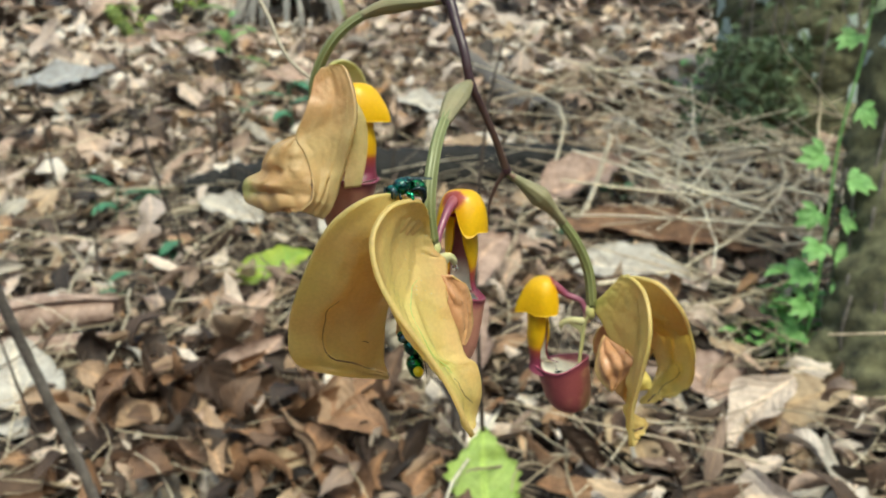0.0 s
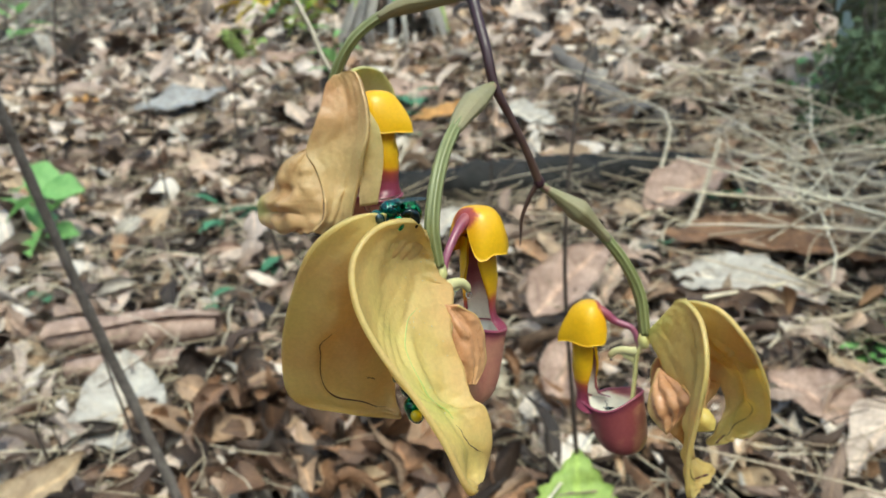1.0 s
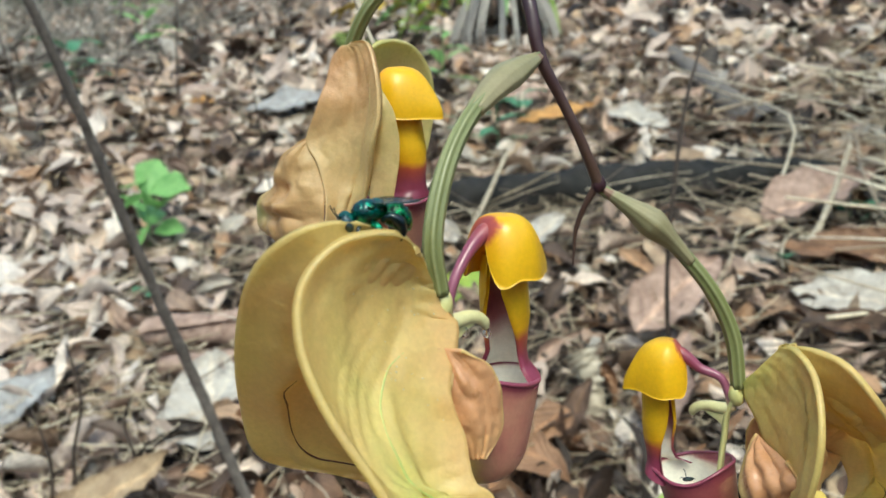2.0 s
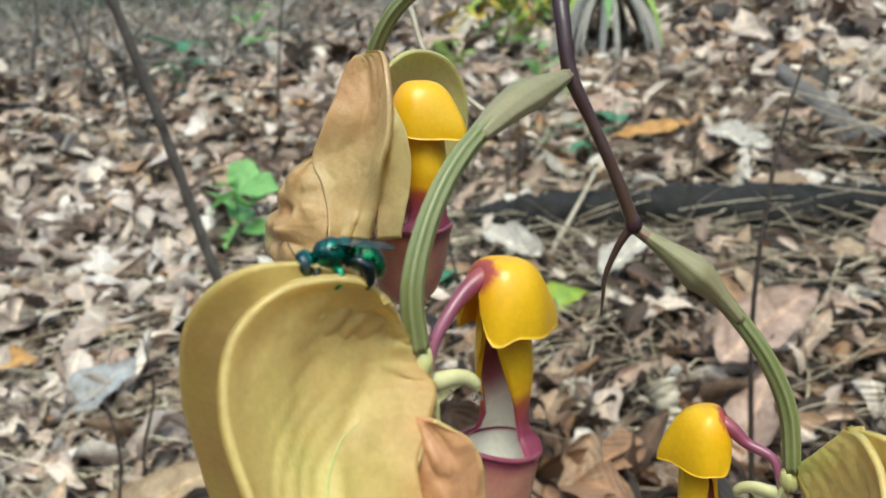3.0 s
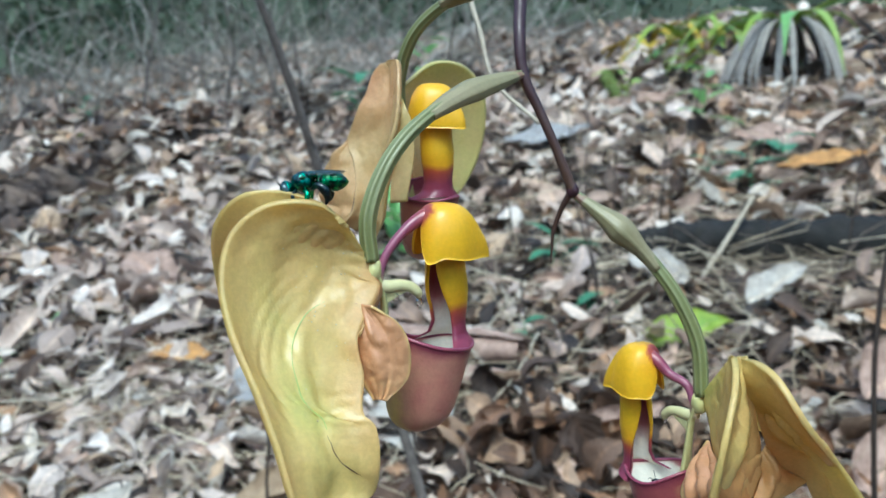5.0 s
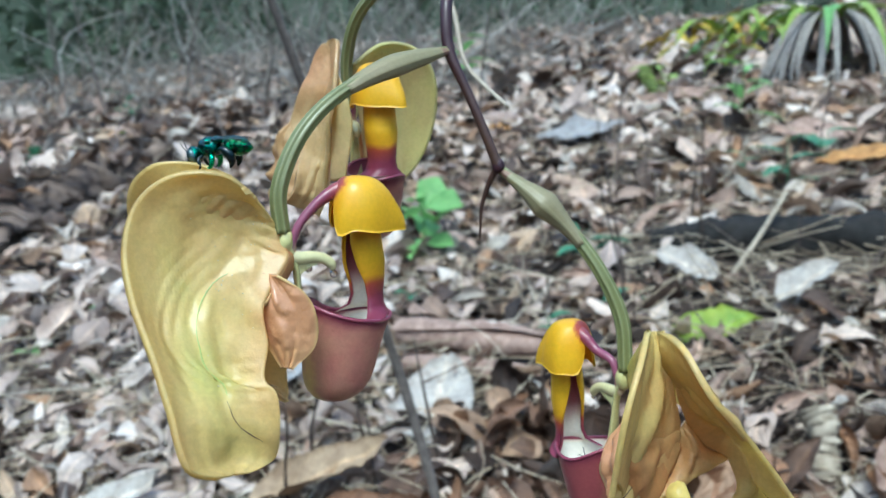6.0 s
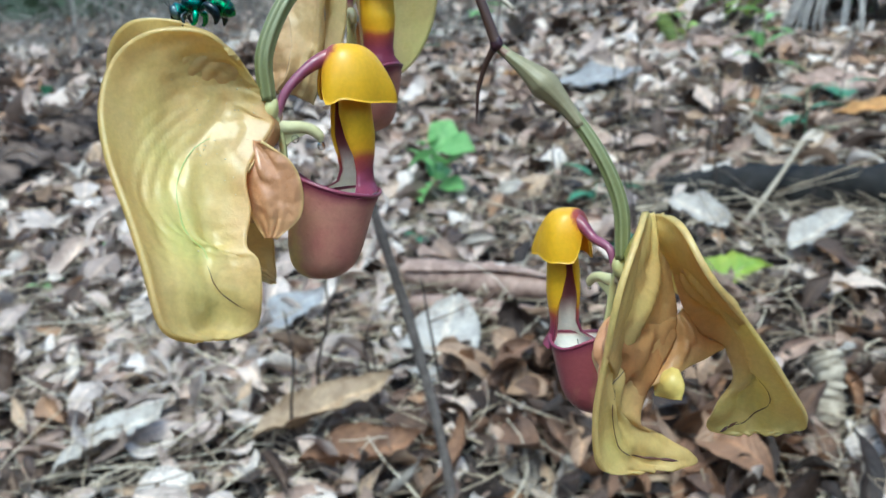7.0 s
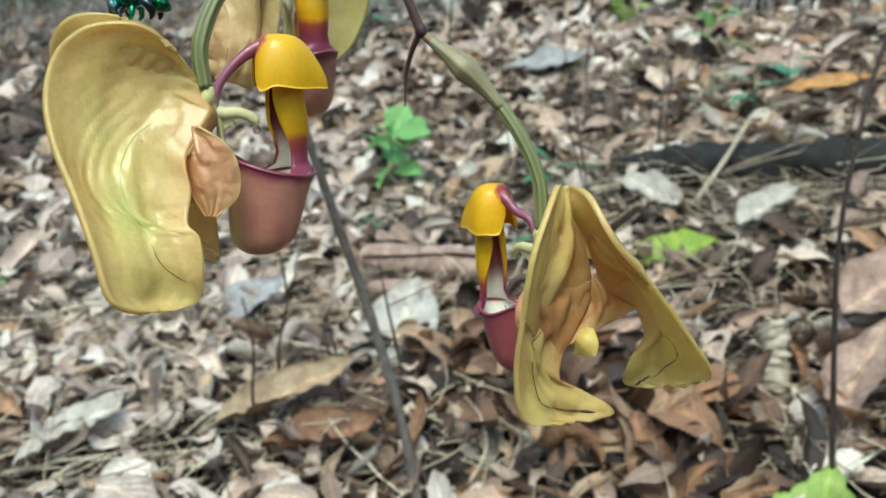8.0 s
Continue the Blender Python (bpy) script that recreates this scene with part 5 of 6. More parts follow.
rod("bleached_stick", [(-0.475, 1.98, ground_z(-0.475, 1.98)), (-0.44, 2.05, 0.36), (-0.405, 2.12, 0.455)], [0.007, 0.006, 0.005], STICK, "short pale stick propped on the dark log", "stick")
rod("dry_stalk", [(0.30, 1.22, 0.20), (0.36, 1.20, 0.225), (0.42, 1.16, 0.19), (0.455, 1.10, 0.13)], [0.002, 0.0025, 0.0022, 0.0018], STICK, "thin pale arching dry stalk", "stalk")
rod("dry_stalk", [(-0.34, 1.63, 0.235), (-0.10, 1.52, 0.215), (0.12, 1.42, 0.205)], [0.003, 0.003, 0.002], STICK, "long straight pale stalk lying on leaves", "stalk")
rod("hanging_twig", [(-0.125, 0.470, 0.80), (-0.108, 0.452, 0.735), (-0.096, 0.444, 0.710), (-0.083, 0.435, 0.687), (-0.0539, 0.4251, 0.6676)], [0.0014, 0.0013, 0.0012, 0.0011, 0.0010], STICK, "thin pale dry twig with a dark tip", "twig", n=30, sides=6)

log_path = [(-0.71, 2.07, 0.314), (-0.62, 2.095, 0.324), (-0.45, 2.14, 0.333), (-0.22, 2.20, 0.344), (0.05, 2.25, 0.352), (0.22, 2.29, 0.354), (0.36, 2.33, 0.346), (0.46, 2.36, 0.338)]
v, f, a = tube(log_path, [0.030, 0.050, 0.058, 0.060, 0.058, 0.054, 0.044, 0.022], 32, 180, rough=0.26)
solo("fallen_log", mesh_of("fallen_log", v, f), BARK_DARK, "dark wet fallen log lying across the slope", "log")
v, f, a = tube([(-0.20, 4.70, 0.78), (-0.08, 4.0, 0.68), (0.06, 3.35, 0.57), (0.17, 2.95, 0.48), (0.29, 2.66, 0.43)], [0.020, 0.028, 0.034, 0.05, 0.055], 18, 60, rough=0.25)
solo("fallen_branch", mesh_of("fallen_branch", v, f), TWIG, "grey weathered fallen branch", "branch")
rotten = thing("rotten_log", Matrix.Translation((-3.6, 2.35, ground_z(-3.6, 2.35))), "decaying brown log with bark peeling off in slabs", "log")
LOG_LINE = [(-2.70, 0.95), (-3.05, 1.50), (-3.40, 2.05), (-3.68, 2.50), (-3.84, 2.95), (-3.70, 3.35)]
for name, lo, hi, dx, dz, fl, rr, label in (("core", 1, 6, 0, 0.05, 0.8, 0.13, "crumbling brown core"), ("slab", 0, 3, 0.08, 0.13, 0.28, 0.10, "curved slab of loose brown bark"),
                                            ("slab", 2, 6, 0.02, 0.16, 0.22, 0.09, "curved slab of loose brown bark"), ("slab", 3, 6, -0.15, 0.12, 0.3, 0.08, "curved slab of loose brown bark")):
    line = [(x + dx, y, ground_z(x, y) + dz + 0.02 * math.sin(7 * y)) for x, y in LOG_LINE[lo:hi]]
    v, f, a = tube(line, [0.35 * rr, rr, 1.1 * rr, 0.9 * rr, 0.25 * rr], 44, 130, rough=0.9, flat=fl)
    part(name, mesh_of(name, v, f), ROT if name == "core" else SLAB, rotten, label)


def on_log(r):
    k = r.uniform(0.3, 4.9)
    i = int(k)
    x, y = (LOG_LINE[i][c] + (k - i) * (LOG_LINE[i + 1][c] - LOG_LINE[i][c]) for c in (0, 1))
    x += r.gauss(0.04, 0.09)
    return x, y, ground_z(x, y) + r.uniform(0.10, 0.22)


scatter("leaf_litter", rng, 260, 3.0, 4.0, (0.06, 0.17), (0.25, 0.6), 6, 4, LITTER, "dead leaves lying on the rotten log", "leaf litter", 0.0, 30, place=on_log)
v, f, a = tube([(-1.98, 4.75, 0.86), (-1.86, 4.55, 0.80), (-1.73, 4.35, 0.73), (-1.62, 4.15, 0.69)], [0.02, 0.035, 0.032, 0.015], 22, 60, rough=0.6)
solo("mossy_branch", mesh_of("mossy_branch", v, f), MOSS, "short broken branch covered in yellow-green moss", "branch")

# ---- single leaves on the ground ----
def fallen_leaf(x, y, length, width, yaw, mat, label, curl=0.4, fold=0.3, twist=0.2, tilt=(0, 0), up=0.02, teeth=0.0, point=0.8, group="fallen leaves"):
    r = random.Random(int(1000 * (x + 7 * y)))
    nx, ny = 30, 11
    g = leaf_grid(r, length, width, nx, ny, curl, fold, twist, 0.35, point, 0.22).reshape(nx, ny, 3)
    if teeth:
        mid = g[:, ny // 2:ny // 2 + 1]
        k = 1 + teeth * (np.arange(nx) % 3 - 1)[:, None, None] * np.abs(np.linspace(-1, 1, ny))[None, :, None] ** 3
        g = mid + (g - mid) * k
    crumple = np.array([[length * (0.060 * noise.noise((6 * p[0] / length + x, 6 * p[1] / length + y, 0.4)) + 0.026 * noise.noise((19 * p[0] / length + x, 19 * p[1] / length + y, 2.4))) for p in row] for row in g])
    g[:, :, 2] += crumple
    rib = 0.007 * (np.arange(nx) % 4 == 0)[:, None] * np.abs(np.linspace(-1, 1, ny))[None, :] * length
    g[:, :, 2] += rib
    v = g.reshape(-1, 3)
    n = len(v)
    faces = grid_faces(nx, ny).tolist()
    m = pose(x, y, 0, 9.4 + tilt[0], tilt[1], 0) @ pose(0, 0, 0, 0, 0, yaw)
    m3 = np.array(m.to_3x3())
    z = ground_z(x, y) + up - (v @ m3.T)[:, 2].min() * 0.9
    m.translation.z = z
    low = v - (0, 0, 0.0006)
    fl = [tuple(n + k for k in q[::-1]) for q in faces]
    edge = [j for j in range(ny)] + [i * ny + ny - 1 for i in range(1, nx)] + [(nx - 1) * ny + j for j in range(ny - 2, -1, -1)] + [i * ny for i in range(nx - 2, 0, -1)]
    side = [(edge[k], edge[(k + 1) % len(edge)], edge[(k + 1) % len(edge)] + n, edge[k] + n) for k in range(len(edge))]
    ob = solo("fallen_leaf", mesh_of("fallen_leaf", np.vstack([v, low]), faces + fl + side), mat, label, "leaf", group, m)
    vein, rib = leaf_veins(nx, ny, 9.0)
    give(ob.data, "vein", np.r_[vein, vein])
    give(ob.data, "rib", np.r_[rib, rib])
    rv, rf, _ = tube([tuple(g[i, ny // 2] + (0, 0, 0.0004)) for i in range(0, nx, 4)], [0.011 * width, 0.008 * width, 0.003 * width], 6, 20)
    part("midrib", mesh_of("midrib", rv, rf), mat, ob, local=True)
    return ob


LEAVES = [
    (-0.378, 1.575, 0.19, 0.095, 18, YELLOW_GREEN, "large lime green fallen leaf turning yellow", 0.3, 0.3, 0.1, (20, -10), 0.0),
    (0.036, 0.935, 0.15, 0.09, 95, LIME, "bright lime green fallen leaf with a toothed edge", 0.3, 0.2, 0.1, (34, 0), 0.012),
    (-0.650, 1.130, 0.23, 0.15, 120, WHITE_LEAF, "bleached whitish fallen leaf", 0.5, 0.35, 0.3, (10, 0), 0.012),
    (-0.66, 0.865, 0.27, 0.11, 62, TAN_LEAF, "long curved pinkish tan dry leaf", 0.7, 0.75, 0.3, (14, 8), 0.035),
    (-0.56, 0.835, 0.22, 0.12, 40, RUST_LEAF, "glossy rust brown curled leaf", 1.1, 0.8, 0.5, (10, 0), 0.02),
    (-0.52, 0.93, 0.19, 0.10, 15, DARK_LEAF, "dark reddish brown curled leaf", 1.2, 0.8, 0.5, (14, 0), 0.02),
    (-0.95, 1.06, 0.14, 0.10, 70, GREY_LEAF, "bluish grey dry leaf on the litter", 0.3, 0.3, 0.2, (18, 0), 0.03),
    (-0.885, 0.665, 0.17, 0.08, 75, WHITE_LEAF, "pale grey crumpled fallen leaf", 0.4, 0.6, 0.4, (10, 0), 0.02),
    (-1.245, 1.11, 0.17, 0.06, 12, ORANGE_LEAF, "narrow orange-tan leaf on the litter", 0.2, 0.3, 0.1, (14, 0), 0.03),
    (-1.05, 1.17, 0.15, 0.07, 0, PINK_LEAF, "pinkish brown leaf on the litter", 0.3, 0.3, 0.2, (14, 0), 0.02),
    (-1.80, 1.45, 0.32, 0.14, -20, PINK_LEAF, "broad pinkish brown fallen leaf", 0.4, 0.3, 0.3, (14, 4), 0.04),
    (-0.33, 1.15, 0.20, 0.10, 65, PINK_LEAF, "curled pinkish brown leaf with a pale edge", 0.8, 0.8, 0.4, (20, 10), 0.04),
    (-0.25, 1.09, 0.17, 0.10, -20, RUST_LEAF, "curled reddish brown leaf on edge", 1.2, 0.6, 0.3, (26, 0), 0.035),
    (-0.40, 1.08, 0.19, 0.10, 30, RUST_LEAF, "curled reddish brown leaf on edge", 1.0, 0.5, 0.3, (24, 0), 0.03),
    (-0.30, 1.00, 0.26, 0.085, -6, TAN_LEAF, "long brown dry leaf lying flat", 0.5, 0.5, 0.3, (10, 0), 0.03),
    (-0.11, 1.12, 0.22, 0.08, 75, DARK_LEAF, "dark brown curled leaf on edge", 0.9, 0.8, 0.3, (20, 0), 0.04),
    (0.02, 1.21, 0.19, 0.08, 80, PINK_LEAF, "long pinkish brown leaf standing on edge", 0.6, 0.7, 0.2, (26, 0), 0.04),
    (0.24, 1.06, 0.16, 0.11, 100, TAN_LEAF, "tan crinkled leaf lying flat", 0.4, 0.4, 0.2, (16, 0), 0.02),
    (0.48, 1.10, 0.24, 0.11, 24, TAN_LEAF, "large pinkish tan leaf with a pale edge", 0.4, 0.3, 0.2, (14, 0), 0.03),
    (0.36, 1.15, 0.17, 0.09, -40, PINK_LEAF, "brown leaf lying over the others", 0.5, 0.5, 0.2, (16, 0), 0.03),
    (0.33, 1.55, 0.26, 0.12, -12, WHITE_LEAF, "pale torn leaf lying flat", 0.3, 0.2, 0.2, (18, 0), 0.03),
    (0.40, 1.70, 0.42, 0.13, -14, RUST_LEAF, "long dark brown dry leaf", 0.4, 0.4, 0.2, (12, 0), 0.03),
    (0.36, 1.44, 0.30, 0.09, -16, DARK_LEAF, "dark brown curved leaf lying flat", 0.6, 0.6, 0.2, (16, 0), 0.02),
    (0.30, 2.02, 0.32, 0.15, 40, PINK_LEAF, "broad brown dry leaf with fine ribs", 0.5, 0.4, 0.2, (14, 0), 0.05),
    (0.06, 1.55, 0.13, 0.08, 20, WHITE_LEAF, "pale torn leaf on dark litter", 0.4, 0.4, 0.3, (16, 0), 0.03),
    (-0.13, 2.75, 0.22, 0.12, -30, WHITE_LEAF, "pale whitish leaf on the slope", 0.4, 0.4, 0.3, (16, 0), 0.05),
    (-2.03, 3.33, 0.20, 0.06, 6, ORANGE_LEAF, "yellow-orange leaf by a stone", 0.3, 0.3, 0.1, (20, 0), 0.03),
    (-0.40, 2.85, 0.26, 0.09, 20, ORANGE_LEAF, "orange fallen leaf on the slope", 0.3, 0.3, 0.1, (18, 0), 0.05),
    (-0.26, 1.78, 0.16, 0.08, 60, WHITE_LEAF, "pale crumpled leaf among stalks", 0.5, 0.5, 0.3, (20, 0), 0.04),
    (-0.52, 1.83, 0.19, 0.09, -25, WHITE_LEAF, "pale crumpled leaf among stalks", 0.5, 0.5, 0.3, (20, 0), 0.04),
    (0.02, 1.46, 0.22, 0.11, 60, PINK_LEAF, "large pinkish brown leaf tilted up", 0.4, 0.4, 0.3, (26, 10), 0.05),
    (-0.16, 0.98, 0.20, 0.10, 130, RUST_LEAF, "folded dark rust brown leaf", 0.8, 0.7, 0.3, (16, 0), 0.03),
    (-1.40, 3.9, 0.34, 0.13, 15, PINK_LEAF, "broad pinkish leaf on the far slope", 0.4, 0.3, 0.2, (18, 0), 0.06),
    (-0.62, 3.2, 0.34, 0.13, -15, PINK_LEAF, "broad pinkish leaf on the far slope", 0.4, 0.3, 0.2, (18, 0), 0.06),
    (-1.45, 3.05, 0.36, 0.16, 18, GREY_LEAF, "broad greyish leaf on the far slope", 0.4, 0.3, 0.2, (18, 0), 0.06),
]
for x, y, length, width, yaw, mat, label, curl, fold, twist, tilt, up in LEAVES:
    trim = 0.8 if y < 1.2 and mat in (TAN_LEAF, RUST_LEAF, DARK_LEAF) else 1.0
    up += 0.014 if x < -0.5 and y < 1.2 else 0.0
    fallen_leaf(x, y, trim * length, trim * width, yaw, mat, label, curl, fold, twist, tilt, up, 0.10 if mat is LIME else 0.0)


def rolled_leaf(a, b, radius, turns, mat, label, seed):
    """A dead leaf curled lengthwise into a loose roll between two places on the litter."""
    a, b, nu, nv = Vector(a), Vector(b), 34, 30
    d = (b - a).normalized()
    side = d.cross(Vector((0, 0, 1))).normalized()
    up = side.cross(d)
    verts = []
    for i in range(nu):
        s = i / (nu - 1)
        taper = (0.35 + 0.65 * math.sin(math.pi * min(1, 0.12 + 0.8 * s)) ** 0.6) * (1 + 0.10 * noise.noise((4 * s, seed, 0)))
        for j in range(nv):
            v = j / (nv - 1)
            w = 2 * math.pi * turns * v + 0.9 * s + seed
            r = radius * taper * (1.0 - 0.42 * v) * (1 + 0.10 * noise.noise((3 * s, 3 * v, seed)) + 0.03 * math.sin(46 * s + 6 * v))
            verts.append(a + (b - a) * (s + 0.05 * v * math.sin(5 * s + seed)) + r * (math.cos(w) * side + 0.8 * math.sin(w) * up))
    me = mesh_of("fallen_leaf", verts, grid_faces(nu, nv).tolist())
    vein, rib = leaf_veins(nu, nv, 11.0)
    give(me, "vein", vein)
    give(me, "rib", 0.8 * rib)
    solo("fallen_leaf", me, mat, label, "leaf", "fallen leaves")


rolled_leaf((-0.90, 1.31, 0.232), (-0.600, 1.37, 0.236), 0.046, 1.5, PINK_LEAF, "rolled up pinkish brown dry leaf with ribs", 0.4)
rolled_leaf((-0.820, 1.225, 0.206), (-0.580, 1.29, 0.210), 0.032, 1.4, PINK_LEAF, "rolled up pinkish brown dry leaf", 2.1)
v, f = ball((0, 0, 0), (0.13, 0.09, 0.07), 16, 22, None, lambda s, w: 1 + 0.22 * noise.noise((3 * s, math.cos(w), math.sin(w))))
solo("stone", mesh_of("stone", v, f), ROCK, "pinkish angular stone half sunk in litter", "stone", m=pose(-2.12, 3.52, ground_z(-2.12, 3.52) + 0.03, 0, 12, 20))
v, f, a = tube([(-0.085, 1.225, 0.155), (-0.095, 1.24, 0.19), (-0.10, 1.25, 0.225), (-0.115, 1.262, 0.255)], [0.014, 0.020, 0.017, 0.024], 14, 40, rough=0.5)
solo("dead_wood_chip", mesh_of("dead_wood_chip", v, f), STICK, "pale crumpled piece of dead wood standing upright", "wood")

# ---- green plants ----
def plant(name, x, y, height, lean, leaves, size, mat, label, slim=0.5, group="", lobes=1, pitch=(-25, 12), roll=0):
    """A seedling: a thin stem and leaves on short stalks."""
    z = ground_z(x, y)
    root = thing(name, Matrix.Translation((x, y, z)), label, "plant", group)
    pts = [(0, 0, -0.005), (0.4 * lean[0] + 0.006, 0.4 * lean[1], 0.45 * height), (lean[0], lean[1], height)]
    v, f, a = tube(pts, [0.0022, 0.0018, 0.0012], 6, 14)
    part("stem", mesh_of("stem", v, f), mat, root, local=True)
    p = spline(pts, 21)
    r = random.Random(int(100 * abs(x) + 1000 * y))
    for k in range(leaves):
        at = p[int(20 * (0.45 + 0.55 * k / max(1, leaves - 1)))]
        yaw = 137.5 * k + r.uniform(-20, 20)
        for lobe in range(lobes):
            s = size * r.uniform(0.75, 1.15) * (1 if lobe == 0 else 0.75)
            g = leaf_grid(r, s, s * slim, 12, 7, -0.6, 0.25, 0.1, 0.2, 0.8, 0.1)
            g[:, 0] += 0.5 * s
            fc = grid_faces(12, 7).tolist()
            turn = (0, 0, 0) if lobe == 0 else (0, 0, 62 if lobe == 1 else -62)
            m = Matrix.Translation(at) @ pose(0, 0, 0, r.uniform(-roll, roll), r.uniform(*pitch), yaw) @ Matrix.Translation((0.25 * size if lobes > 1 else 0.1 * size, 0, 0)) @ pose(0, 0, 0, *turn)
            me = mesh_of("leaf", [m @ Vector(q) for q in g], fc)
            part("leaf", me, mat, root, local=True)
    return root


plant("green_seedling", -1.235, 1.79, 0.20, (0.01, 0.0), 10, 0.105, FRESH, "bright green seedling with rounded leaves", 0.72, pitch=(-50, 45), roll=45)
plant("small_seedling", -0.83, 1.90, 0.10, (0.02, 0.0), 5, 0.10, BLUEGREEN, "low bluish green seedling", 0.42)
plant("small_seedling", -1.02, 1.50, 0.06, (0.0, 0.0), 3, 0.06, BLUEGREEN, "tiny bluish green seedling", 0.5)
plant("small_seedling", -0.55, 2.62, 0.18, (0.0, 0.0), 6, 0.12, BLUEGREEN, "slender bluish green seedling", 0.32)
plant("small_seedling", -0.96, 3.40, 0.30, (0.02, 0.0), 8, 0.16, FRESH, "slender green seedling on the slope", 0.3)
plant("small_seedling", -0.55, 3.05, 0.12, (0.0, 0.0), 4, 0.13, BLUEGREEN, "bluish green seedling on the slope", 0.4)
plant("small_seedling", 0.36, 2.05, 0.06, (0.0, 0.0), 3, 0.10, BLUEGREEN, "dark green leaves close to the ground", 0.5)
plant("small_seedling", 0.20, 1.75, 0.05, (0.0, 0.0), 3, 0.07, BLUEGREEN, "dark green leaves close to the ground", 0.5)
plant("small_seedling", -0.62, 1.62, 0.05, (0.0, 0.0), 4, 0.07, BLUEGREEN, "tiny bluish green seedling", 0.45)
plant("small_seedling", -1.75, 1.2, 0.07, (0.0, 0.0), 3, 0.07, FRESH, "tiny green seedling in litter", 0.5)
plant("small_seedling", -2.9, 3.6, 0.35, (0.0, 0.0), 9, 0.2, BLUEGREEN, "green seedling on the far slope", 0.35)
plant("small_seedling", -3.4, 4.9, 0.4, (0.0, 0.0), 9, 0.22, FRESH, "green seedling on the far slope", 0.35)
plant("small_seedling", -5.17, 3.37, 0.28, (0.02, 0.0), 8, 0.14, BLUEGREEN, "slender pale green seedling beside the rotten log", 0.3)
plant("small_seedling", -4.59, 3.00, 0.10, (0.0, 0.0), 7, 0.12, LIME, "low yellow-green seedling beside the rotten log", 0.5)
plant("small_seedling", -4.58, 2.42, 0.10, (0.0, 0.0), 6, 0.12, BLUEGREEN, "low green seedling in the litter", 0.5)
plant("small_seedling", -0.67, 1.49, 0.055, (0.0, 0.0), 4, 0.05, BLUEGREEN, "tiny dark green seedling in the litter", 0.5)
plant("small_seedling", -0.63, 1.71, 0.03, (0.01, 0.0), 4, 0.055, BLUEGREEN, "low bluish green seedling in the litter", 0.4)
plant("small_seedling", -1.72, 0.98, 0.05, (0.0, 0.0), 4, 0.045, FRESH, "tiny green seedling in litter", 0.55)
plant("small_seedling", -1.93, 1.15, 0.03, (0.0, 0.0), 3, 0.05, BLUEGREEN, "tiny green seedling in litter", 0.5)
plant("small_seedling", -0.99, 0.88, 0.025, (0.01, 0.0), 3, 0.03, FRESH, "tiny green sprout among dead leaves", 0.45)
plant("small_seedling", -0.72, 2.74, 0.11, (0.01, 0.0), 5, 0.07, BLUEGREEN, "slender green seedling on the slope", 0.4)
plant("small_seedling", -1.45, 3.95, 0.26, (-0.10, 0.0), 9, 0.13, LIME, "leaning yellow-green seedling on the slope", 0.35)
plant("small_seedling", -1.54, 4.85, 0.24, (0.03, 0.0), 12, 0.15, YELLOW_GREEN, "yellow-green leafy tuft on the far slope", 0.4)
plant("small_seedling", 0.25, 2.27, 0.05, (0.02, 0.0), 4, 0.075, BLUEGREEN, "green leaves close to the ground beside the log", 0.4)
plant("small_seedling", 0.37, 1.79, 0.04, (0.0, 0.0), 4, 0.06, BLUEGREEN, "dark green leaves close to the ground", 0.5)
plant("small_seedling", 0.75, 3.0, 0.15, (0.0, 0.0), 4, 0.12, FRESH, "green seedling among dry leaves", 0.4)
for x, y, h in ((0.50, 1.36, 0.07), (0.55, 1.33, 0.10), (0.47, 1.33, 0.04), (0.57, 1.42, 0.13), (0.53, 1.29, 0.05)):
    plant("lobed_seedling", x, y, h, (0.01, 0.0), 6, 0.048, FRESH, "fresh green seedling with three-part leaves", 0.62, "seedlings by the tree", lobes=3)

# the mossy tree with a climbing vine
r3 = random.Random(5)


def scale_patch(root, centre, out, size, seed):
    """A flat crust of lichen with a ragged edge."""
    o = Vector(out).normalized()
    s = o.cross(Vector((0, 0, 1))).normalized()
    t = s.cross(o)
    v, f = [Vector(centre) + o * 0.004], []
    for k in range(22):
        w = 2 * math.pi * k / 22
        r = size * (0.65 + 0.55 * noise.noise((math.cos(w) * 1.7 + seed, math.sin(w) * 1.7, seed)))
        v.append(Vector(centre) + r * (math.cos(w) * s + 1.3 * math.sin(w) * t) + o * 0.001)
    f = [(0, 1 + k, 1 + (k + 1) % 22) for k in range(22)]
    part("lichen", mesh_of("lichen", v, f), LICHEN, root, "pale grey-green lichen")


tree = thing("tree", Matrix.Translation((0.80, 1.45, ground_z(0.80, 1.45))), "mossy tree trunk with lichen and rough dark bark", "tree")
trunk_path = [(0.635, 1.17, 0.04), (0.668, 1.26, 0.30), (0.722, 1.38, 0.62), (0.78, 1.50, 1.2), (0.83, 1.60, 2.4), (0.85, 1.65, 4.0)]
v, f, a = tube(trunk_path, [0.105, 0.088, 0.078, 0.072, 0.065, 0.06], 56, 200, rough=0.22)
part("trunk", mesh_of("trunk", v, f), BARK, tree, "mossy dark trunk")
v, f, a = tube([(0.90, 1.72, 0.15), (0.91, 1.73, 0.6), (0.92, 1.75, 1.2), (0.93, 1.78, 3.0)], [0.075, 0.07, 0.065, 0.06], 30, 60, rough=0.08)
part("trunk", mesh_of("trunk", v, f), BARK_PALE, tree, "smooth grey-brown second trunk")
v, f, a = tube([(0.47, 1.26, 0.11), (0.52, 1.25, 0.17), (0.57, 1.24, 0.22), (0.64, 1.25, 0.30)], [0.020, 0.026, 0.03, 0.035], 22, 40, rough=0.3)
